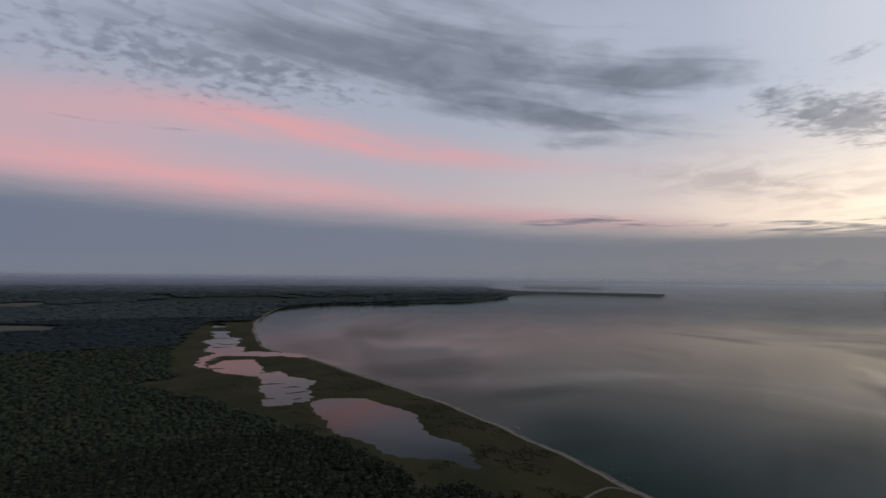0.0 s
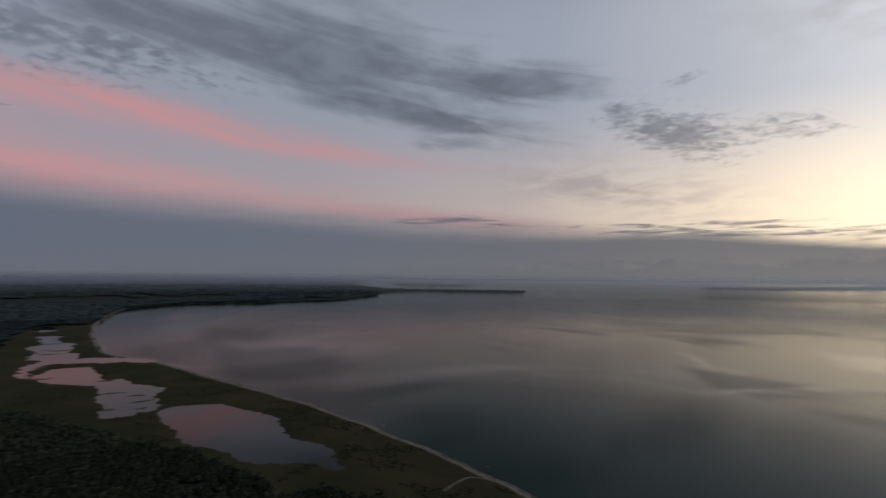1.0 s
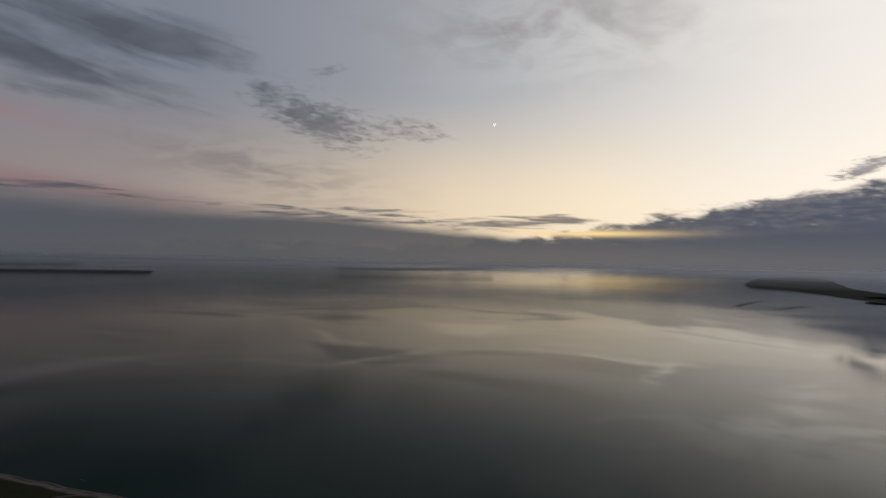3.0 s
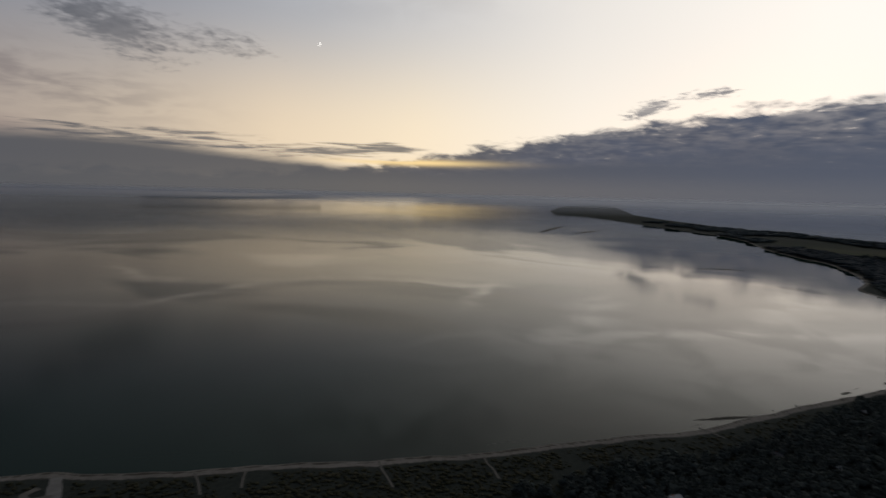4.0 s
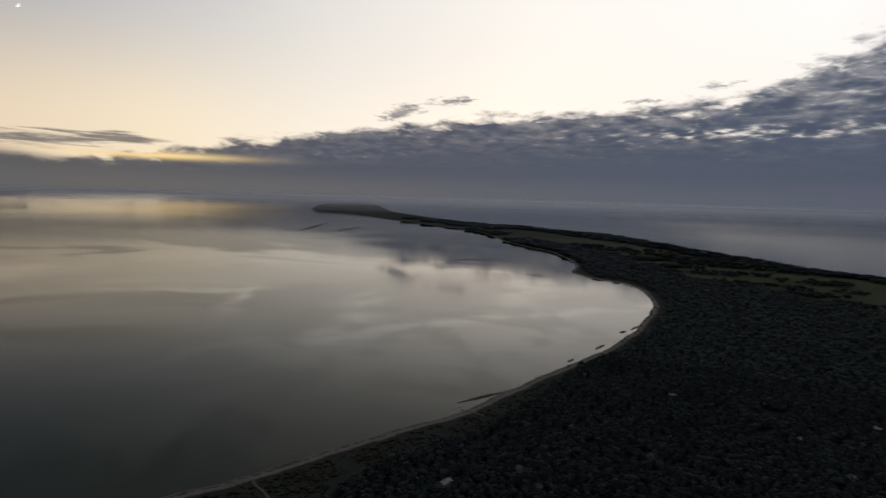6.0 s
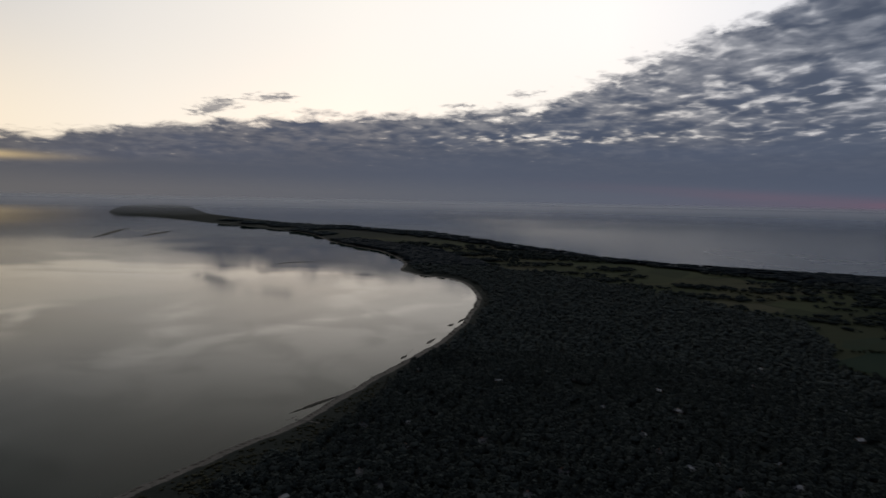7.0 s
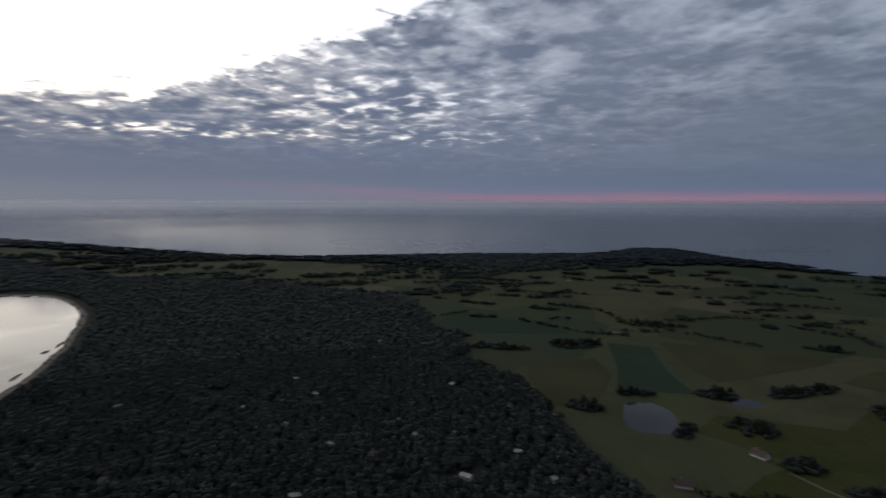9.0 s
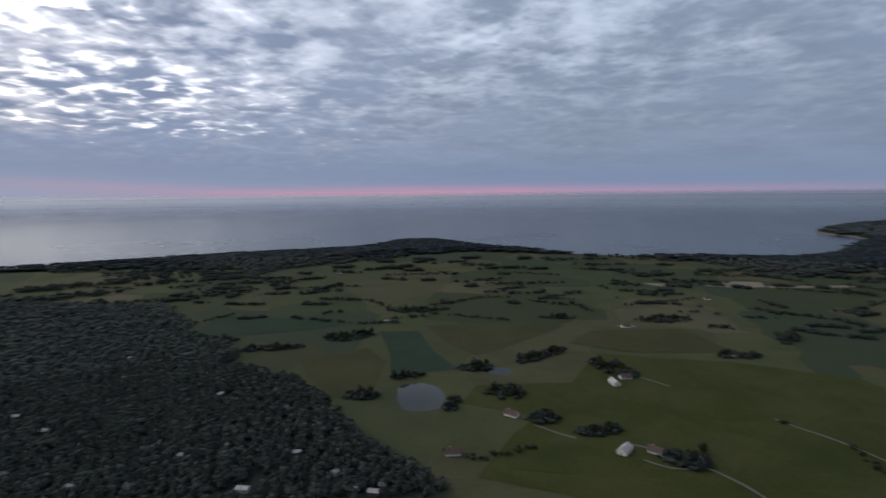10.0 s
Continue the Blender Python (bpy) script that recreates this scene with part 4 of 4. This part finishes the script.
me.materials.append(M_SCRUB)
tagged(new("thickets", me), "scattered dark thickets and hedges over far farmland", "thicket", kind="stuff")

PATHS = ([(242, 270), (233, 257), (223, 245)], [(258, 243), (248, 236), (239, 229)], [(308, 175), (297, 166), (288, 157), (279, 148)], [(343, 112), (333, 106), (327, 100), (317, 93)], [(464, -27), (457, -34), (448, -43)])
ROAD = [(158, 281), (167, 290), (182, 312), (201, 339)]
TRACKS = ([(71, 419), (107, 379), (127, 357), (148, 334), (170, 312)], [(186, 318), (178, 325), (179, 333), (188, 334)], [(84, 444), (99, 460), (114, 470), (126, 465), (136, 455)])
# low heath scrub behind the beach and reeds round the marsh ponds
cand = candidates(285, 1050, lambda r: 0.0055 * r + 0.5, -42, 118)
z, cs = ground_height(cand)
z = z - lift(np.hypot(cand[:, 0], cand[:, 1]))
keep = (rng.random(len(cand)) < 0.68) & (cs > 13) & (cs < 80) & (wobble(cand, 18, 1.0, 4.4) > -0.45) & (z > 0.7)
inland_marsh = sdist(MARSH, cand) > 5
keep &= ~inland_marsh | (wobble(cand, 18, 1.0, 4.4) > 0.3)
WAYS = [(p, 2.6) for p in PATHS] + [(ROAD, 7.5)] + [(t, 4.5) for t in TRACKS]
for line, room in WAYS:
    for (x0, y0), (x1, y1) in zip(line, line[1:]):
        t = np.clip(((cand[:, 0] - x0) * (x1 - x0) + (cand[:, 1] - y0) * (y1 - y0)) / ((x1 - x0) ** 2 + (y1 - y0) ** 2), 0, 1)
        keep &= np.hypot(cand[:, 0] - x0 - t * (x1 - x0), cand[:, 1] - y0 - t * (y1 - y0)) > room
keep |= inland_marsh & (cs > 12) & (z > 0.5) & (wobble(cand, 33, 1.0, 1.4) > 0.45)
cand, z = cand[keep], (z + lift(np.hypot(cand[:, 0], cand[:, 1])))[keep]
k = rng.random(len(cand))
V, Fs = spread(cand, FARS, 1.2 + 2.4 * k * k, 0.4 + 1.1 * k, z - 0.15)
me = raw_mesh("heath_scrub", V, Fs)
me.materials.append(M_HEATH)
tagged(new("heath_scrub", me), "low dark scrub and tussocks on the dune heath", "scrub", kind="stuff")


# ================= fields, lanes and tracks =================
def draped(name, poly, mat, rise, label, category, cell=12.0, **tags):
    """A thin patch that follows the ground inside an outline."""
    poly = np.array(poly, float)
    bm = bmesh.new()
    bm.faces.new([bm.verts.new((x, y, 0)) for x, y in poly])
    lo, hi = poly.min(0), poly.max(0)
    for axis in (0, 1):
        for v in np.arange(lo[axis] + cell, hi[axis], cell):
            n = Vector((1, 0, 0)) if axis == 0 else Vector((0, 1, 0))
            bmesh.ops.bisect_plane(bm, geom=bm.verts[:] + bm.edges[:] + bm.faces[:], plane_co=n * v, plane_no=n)
    bmesh.ops.triangulate(bm, faces=bm.faces[:])
    co = np.array([v.co[:2] for v in bm.verts])
    for v, z in zip(bm.verts, ground_height(co)[0]):
        v.co.z = z + rise
    if sum(f.normal.z for f in bm.faces) < 0:
        bmesh.ops.reverse_faces(bm, faces=bm.faces[:])
    return tagged(part(name, bm, mat), label, category, **tags)


F_TEAL = two_tone("young_crop", (0.0190, 0.0329, 0.0220), (0.0249, 0.0388, 0.0257), 0.017, rough=0.95, fine=0.35, spec=0.04)
F_BROWN = two_tone("ripe_grain", (0.0342, 0.0360, 0.0180), (0.0450, 0.0450, 0.0225), 0.017, rough=0.95, fine=0.35, spec=0.04)
F_STUBBLE = two_tone("pale_stubble", (0.116, 0.095, 0.069), (0.148, 0.124, 0.090), 0.02, fine=0.3)
F_PALE = two_tone("dry_grass", (.060, .062, .052), (.085, .085, .070), 0.01, rough=0.95, fine=0.2, spec=0.04)
F_GREEN = two_tone("meadow", (0.0288, 0.0351, 0.0108), (0.0413, 0.0450, 0.0171), 0.017, rough=0.95, fine=0.35, spec=0.04)
F_DUSK = two_tone("rough_pasture", (0.0261, 0.0333, 0.0108), (0.0378, 0.0423, 0.0153), 0.017, rough=0.95, fine=0.35, spec=0.04)
for i, (poly, mat, label) in enumerate([
        ([(220, -667), (170, -675), (133, -588), (97, -530), (160, -503), (180, -573)], F_TEAL, "blue-green field of young crop by a farm pond"),
        ([(270, -540), (212, -593), (177, -547), (167, -486), (164, -442), (196, -436), (243, -491)], F_BROWN, "ochre field of ripe grain beside the wood"),
        ([(169, -705), (73, -731), (-15, -730), (20, -668), (85, -580), (118, -616)], F_BROWN, "ochre grain field sloping to a hedge"),
        ([(-170, -1077), (-230, -1076), (-242, -1044), (-188, -1047)], F_STUBBLE, "pale stubble strip on the far farmland"),
        ([(-274, -1052), (-336, -1111), (-386, -1103), (-374, -1050), (-324, -1034)], F_STUBBLE, "pale stubble field on the far farmland"),
        ([(-376, -1059), (-529, -1081), (-532, -1062), (-381, -1041)], F_STUBBLE, "pale stubble strip beside a hedgerow"),
        ([(74, -486), (-16, -508), (-31, -442), (29, -427), (81, -442)], F_GREEN, "bright green meadow between the farm ponds"),
        ([(54, -325), (34, -395), (4, -445), (-21, -535), (-46, -605), (-176, -595), (-276, -555), (-316, -425), (-216, -305), (-76, -295)], F_GREEN, "broad green meadow round the farms"),
        ([(-98, -331), (-210, -353), (-238, -485), (-165, -427), (-113, -368)], F_DUSK, "olive pasture crossed by a farm lane"),
        ([(36, -339), (-38, -336), (-53, -361), (-1, -386), (44, -361)], F_DUSK, "olive pasture below a hedge"),
        ([(455, -613), (397, -621), (279, -687), (308, -729), (468, -712)], F_TEAL, "blue-green field between the wood and a hedge"),
        (CLEARINGS[0], F_PALE, "grey-green clearing in the far woods"), (CLEARINGS[1], F_PALE, "grey-green clearing in the far woods"),
        ([(-193, -630), (-75, -617), (-16, -645), (-45, -703), (-162, -730)], F_BROWN, "ochre pasture dotted with copses")]):
    draped("field", poly, mat, 0.10 + 0.012 * i + (0.10 if mat is not F_GREEN else 0.0), label, "field", 20.0, group="fields of the farmland")


def ribbon(name, line, width, mat, rise, label, category):
    """A lane or path of even width laid on the ground."""
    p = smooth(line, 6, closed=False)
    d = np.gradient(p, axis=0)
    d /= np.linalg.norm(d, axis=1, keepdims=True)
    w = width * (0.85 + 0.3 * rng.random(len(p)))[:, None] / 2
    nrm = np.column_stack([-d[:, 1], d[:, 0]])
    L, R = p + nrm * w, p - nrm * w
    q = np.vstack([L, p, R])
    z = ground_height(q)[0] + rise
    n = len(p)
    V = np.column_stack([q, z])
    V[n:2 * n, 2] += 0.05
    Fs = [[i + 1, i, n + i, n + i + 1] for i in range(n - 1)] + [[n + i + 1, n + i, 2 * n + i, 2 * n + i + 1] for i in range(n - 1)]
    me = raw_mesh(name, V, np.array(Fs))
    me.materials.append(mat)
    return tagged(new(name, me), label, category, kind="structure")


ribbon("road", ROAD, 7.5, M_CONCRETE, 0.35, "worn concrete slipway road running to the beach", "road")
ribbon("track", TRACKS[0], 3.6, M_TRACK, 0.30, "pale gravel track behind the beach", "track")
ribbon("track", TRACKS[1], 4.6, M_TRACK, 0.45, "pale sandy pull-in beside the slipway road", "track")
ribbon("track", TRACKS[2], 3.0, M_TRACK, 0.35, "pale sandy loop track at the marsh end", "track")
for line in PATHS:
    ribbon("path", line, 1.5, M_TRACK, 0.35, "narrow sandy footpath from the wood to the beach", "path")
for line in ([(-99, -364), (-107, -358), (-122, -338), (-137, -306)], [(-83, -536), (-95, -533), (-113, -514)], [(-176, -449), (-188, -433), (-203, -417), (-223, -384)], [(6, -413), (-9, -403), (-24, -395)],
             [(-57, -391), (-72, -385), (-87, -373)], [(-66, -367), (-82, -358), (-99, -360)], [(255, -494), (223, -473), (196, -448), (164, -411)]):
    ribbon("lane", [(x + 14, y + 5) for x, y in line], 2.3, M_TRACK, 0.5, "pale gravel farm lane through the fields", "lane")


# ================= houses =================
def box(bm, x0, x1, y0, y1, z0, z1):
    m = Matrix.Translation(((x0 + x1) / 2, (y0 + y1) / 2, (z0 + z1) / 2)) @ Matrix.Diagonal((x1 - x0, y1 - y0, z1 - z0, 1))
    bmesh.ops.create_cube(bm, size=1.0, matrix=m)


def house(name, L, W, eave, ridge, wall_mat, roof_mat, label, category="house", windows=3, chimney=True):
    """A gabled house along x, its base at the origin."""
    root = tagged(new(name), label, category, group="houses on the coast")
    bm = bmesh.new()
    h = [(-L / 2, -W / 2), (L / 2, -W / 2), (L / 2, W / 2), (-L / 2, W / 2)]
    lo = [bm.verts.new((x, y, -0.6)) for x, y in h]
    up = [bm.verts.new((x, y, eave)) for x, y in h]
    ga, gb = bm.verts.new((-L / 2, 0, ridge - 0.12)), bm.verts.new((L / 2, 0, ridge - 0.12))
    bm.faces.new((lo[0], lo[1], up[1], up[0]))
    bm.faces.new((lo[2], lo[3], up[3], up[2]))
    bm.faces.new((lo[1], lo[2], up[2], gb, up[1]))
    bm.faces.new((lo[3], lo[0], up[0], ga, up[3]))
    bm.faces.new((up[0], up[1], gb, ga))
    bm.faces.new((up[2], up[3], ga, gb))
    bm.faces.new(lo[::-1])
    part("wall", bm, wall_mat, root)
    bm = bmesh.new()
    o, t = 0.45, 0.18
    k = (ridge - eave) / (W / 2)
    for s_ in (-1, 1):
        y1, z1 = s_ * (W / 2 + o), eave - k * o
        c = [(-L / 2 - o, 0, ridge), (L / 2 + o, 0, ridge), (L / 2 + o, y1, z1), (-L / 2 - o, y1, z1)]
        a = [bm.verts.new(p) for p in c]
        b = [bm.verts.new((p[0], p[1], p[2] + t)) for p in c]
        bm.faces.new(b)
        bm.faces.new(a[::-1])
        for i in range(4):
            bm.faces.new((a[i], a[(i + 1) % 4], b[(i + 1) % 4], b[i]))
    bmesh.ops.recalc_face_normals(bm, faces=bm.faces[:])
    roof = part("roof", bm, roof_mat, root)
    if chimney:
        bm = bmesh.new()
        box(bm, L * 0.18, L * 0.18 + 0.6, -0.3, 0.3, ridge - 0.5, ridge + 0.9)
        box(bm, L * 0.18 - 0.08, L * 0.18 + 0.68, -0.38, 0.38, ridge + 0.75, ridge + 0.9)
        part("chimney", bm, M_BRICK, roof, "brick chimney")
    for s_ in (-1, 1):
        for i in range(windows):
            x = -L / 2 + L * (i + 0.5) / windows
            bm = bmesh.new()
            box(bm, x - 0.55, x + 0.55, s_ * W / 2 - 0.03, s_ * W / 2 + 0.03, eave * 0.36, eave * 0.8)
            part("window", bm, M_GLASS, root, "dark window pane")
    bm = bmesh.new()
    box(bm, L / 2 - 0.03, L / 2 + 0.05, -0.5, 0.5, 0.0, 2.05)
    part("door", bm, M_DOOR, root, "painted door")
    return root


COTTAGE = [house("summer_cottage", 6.4, 4.3, 2.25, 3.3, M_WALL_WOOD, M_ROOF_PALE, "wooden summer cottage with a pale sheet roof among pines", "cottage"),
           house("summer_cottage", 6.0, 4.3, 2.25, 3.2, M_WALL_WHITE, M_ROOF_DARK, "white-walled summer cottage with dark roofing among pines", "cottage"),
           house("summer_cottage", 7.4, 4.3, 2.3, 3.3, M_WALL_WHITE, M_ROOF_PALE, "long white summer cottage with a pale roof in a clearing", "cottage")]
FARMHOUSE = house("farmhouse", 10.5, 5.8, 2.6, 5.0, M_WALL_WHITE, M_ROOF_RED, "whitewashed farmhouse with a red tiled roof", "farmhouse", 5)
BARN = house("barn", 12.0, 6.2, 2.9, 5.2, M_WALL_WHITE, M_ROOF_PALE, "long farm barn with a pale fibre-cement roof", "barn", 4, False)
OUT = HOUSES_WOOD + [(338, 7), (-334, 546), (-336, 593), (-311, 486), (-275, 484), (-206, 458)]
for i, (x, y) in enumerate(OUT):
    m = pose(x, y, ground_at(x, y), 0, 0, rng.integers(0, 12) * 15)
    proto = COTTAGE[[0, 1, 2, 1, 0][i % 5]]
    if i < 3:
        COTTAGE[i].matrix_basis = m
    else:
        copy_thing(proto, m)
YARDS = [((-62, -374), -30, 1), ((-63, -527), 20, 1), ((38, -423), -25, 0), ((227, -730), 10, 1), ((74, -353), 15, 0), ((443, -1114), 5, 0), ((-93, -734), 12, 0), ((-243, -922), 0, 0), ((-186, -616), 8, 0), ((-164, -1182), 3, 0)]
for i, ((x, y), turn, barn) in enumerate(YARDS):
    m = pose(x, y, ground_at(x, y), 0, 0, turn)
    if i:
        copy_thing(FARMHOUSE, m)
    else:
        FARMHOUSE.matrix_basis = m
    if barn and i < 2:
        a = radians(turn)
        bx, by = x + 17 * math.cos(a) - 12 * math.sin(a), y + 17 * math.sin(a) + 12 * math.cos(a)
        m = pose(bx, by, ground_at(bx, by), 0, 0, turn + 90)
        if i:
            copy_thing(BARN, m)
        else:
            BARN.matrix_basis = m


# ================= shore details =================
def mound(name, line, width, height, mat, label, category):
    """A long low bank with a ragged back."""
    p = smooth(line, 8, closed=False)
    d = np.gradient(p, axis=0)
    d /= np.linalg.norm(d, axis=1, keepdims=True)
    nrm = np.column_stack([-d[:, 1], d[:, 0]])
    rows = []
    n = len(p)
    taper = np.sin(np.linspace(0.12, math.pi - 0.12, n))
    base = lift(np.hypot(p[:, 0], p[:, 1]))
    for k in range(7):
        u = k / 3 - 1
        w = width / 2 * u * taper * (0.7 + 0.6 * rng.random(n))
        h = height * (1 - u * u) * taper * (0.6 + 0.8 * rng.random(n)) - 0.25 * abs(u)
        rows.append(np.column_stack([p + nrm * w[:, None], base + h]))
    V = np.vstack(rows)
    Fs = [[k * n + i, k * n + i + 1, (k + 1) * n + i + 1, (k + 1) * n + i] for k in range(6) for i in range(n - 1)]
    me = raw_mesh(name, V, np.array(Fs))
    me.materials.append(mat)
    return tagged(new(name, me), label, category)


mound("seaweed_bank", [(479, -21), (491, -39), (501, -54), (511, -70)], 7.0, 0.8, M_WEED, "dark bank of stranded seaweed in the shallows", "seaweed")
for x, y, l, w in ((613, -156, 13, 6), (672, -207, 24, 7), (750, -262, 15, 9), (775, -288, 33, 6), (845, -334, 27, 7), (885, -355, 18, 5)):
    mound("seaweed_bank", [(x - l * .5, y + l * .4), (x, y + 1), (x + l * .5, y - l * .4)], w, 0.6, M_WEED, "small dark bank of seaweed just off the beach", "seaweed")
ISLETS = [[(-329, 891), (-308, 897), (-287, 903)], [(-266, 828), (-251, 837), (-233, 850)], [(-289, 787), (-281, 794), (-269, 795)], [(-247, 792), (-238, 796), (-234, 800)],
          [(-508, 1132), (-497, 1148), (-483, 1157)], [(-471, 1031), (-448, 1026), (-435, 1034)], [(-647, 1468), (-610, 1462), (-586, 1477)], [(-592, 1365), (-558, 1348), (-522, 1372)],
          [(-568, 1289), (-560, 1298), (-532, 1310)], [(-362, 988), (-344, 998), (-332, 996)], [(-282, 868), (-267, 878), (-254, 876)]]
M_SEDGE = two_tone("wet_sedge", (.022, .023, .013), (.036, .034, .020), 0.3)
for line in ISLETS:
    mound("islet", line, 9.0, 0.75, M_SEDGE, "low dark islet of sedge in a shallow marsh pond", "islet")
for line, w in (([(2203, 535), (2373, 525), (2514, 519), (2687, 493)], 33), ([(2273, 394), (2391, 366), (2518, 322)], 33), ([(1474, -42), (1508, -97), (1504, -158)], 18)):
    mound("sandbar", line, w, 0.6, M_WEED, "dark sandbar breaking the surface off the headland", "sandbar")
stone = [crown_shape("leaf", 0, s) for s in (31, 32, 33)]
c = smooth(BEACH, 4, closed=False)
for i in range(60):
    q = c[rng.integers(len(c) // 2, len(c) - 6)] + rng.normal(size=2) * np.array([4.5, 4.5])
    v, f = stone[i % 3]
    k = 0.5 + 0.9 * rng.random()
    me = raw_mesh("boulder", v * np.array([k, k, k * 0.9]), f)
    me.materials.append(M_ROCK)
    ob = new("boulder", me)
    z = ground_at(*q)
    ob.matrix_basis = pose(q[0], q[1], max(z, -0.5) - 0.1, 0, 0, rng.random() * 360)
    tagged(ob, "grey weathered boulder lying at the waterline", "boulder", group="boulders along the shore")

# ---- the young moon ----
mat = bpy.data.materials.new("moonlight")
mat.use_nodes = True
mat.node_tree.nodes.clear()
em, out = mat.node_tree.nodes.new("ShaderNodeEmission"), mat.node_tree.nodes.new("ShaderNodeOutputMaterial")
em.inputs[0].default_value, em.inputs[1].default_value = (1.0, 0.97, 0.92, 1), 3.2
mat.node_tree.links.new(em.outputs[0], out.inputs[0])
bm = bmesh.new()
ring = []
for k in range(25):
    a = radians(-90 + 180 * k / 24)
    ring.append(((math.cos(a), math.sin(a)), (math.cos(a) * 0.55, math.sin(a))))
for front in (1.0, -1.0):
    vs = [(bm.verts.new((o[0], o[1], front)), bm.verts.new((i[0], i[1], front))) for o, i in ring]
    for (a, b), (c_, d) in zip(vs, vs[1:]):
        bm.faces.new([v for v in (a, c_, d, b)] if front > 0 else [v for v in (b, d, c_, a)])
bmesh.ops.remove_doubles(bm, verts=bm.verts[:], dist=0.01)
moon = part("moon", bm, mat)
az_, el_ = radians(54.1), radians(14.1)
way = Vector((math.sin(az_) * math.cos(el_), math.cos(az_) * math.cos(el_), math.sin(el_)))
spot = way * 4800 + Vector((0, 0, EYE))
moon.matrix_basis = look(spot, spot + way) @ pose(0, 0, 0, 0, 0, -25) @ Matrix.Diagonal((17, 17, 1, 1))
tagged(moon, "thin bright crescent of the young moon", "moon", kind="structure")
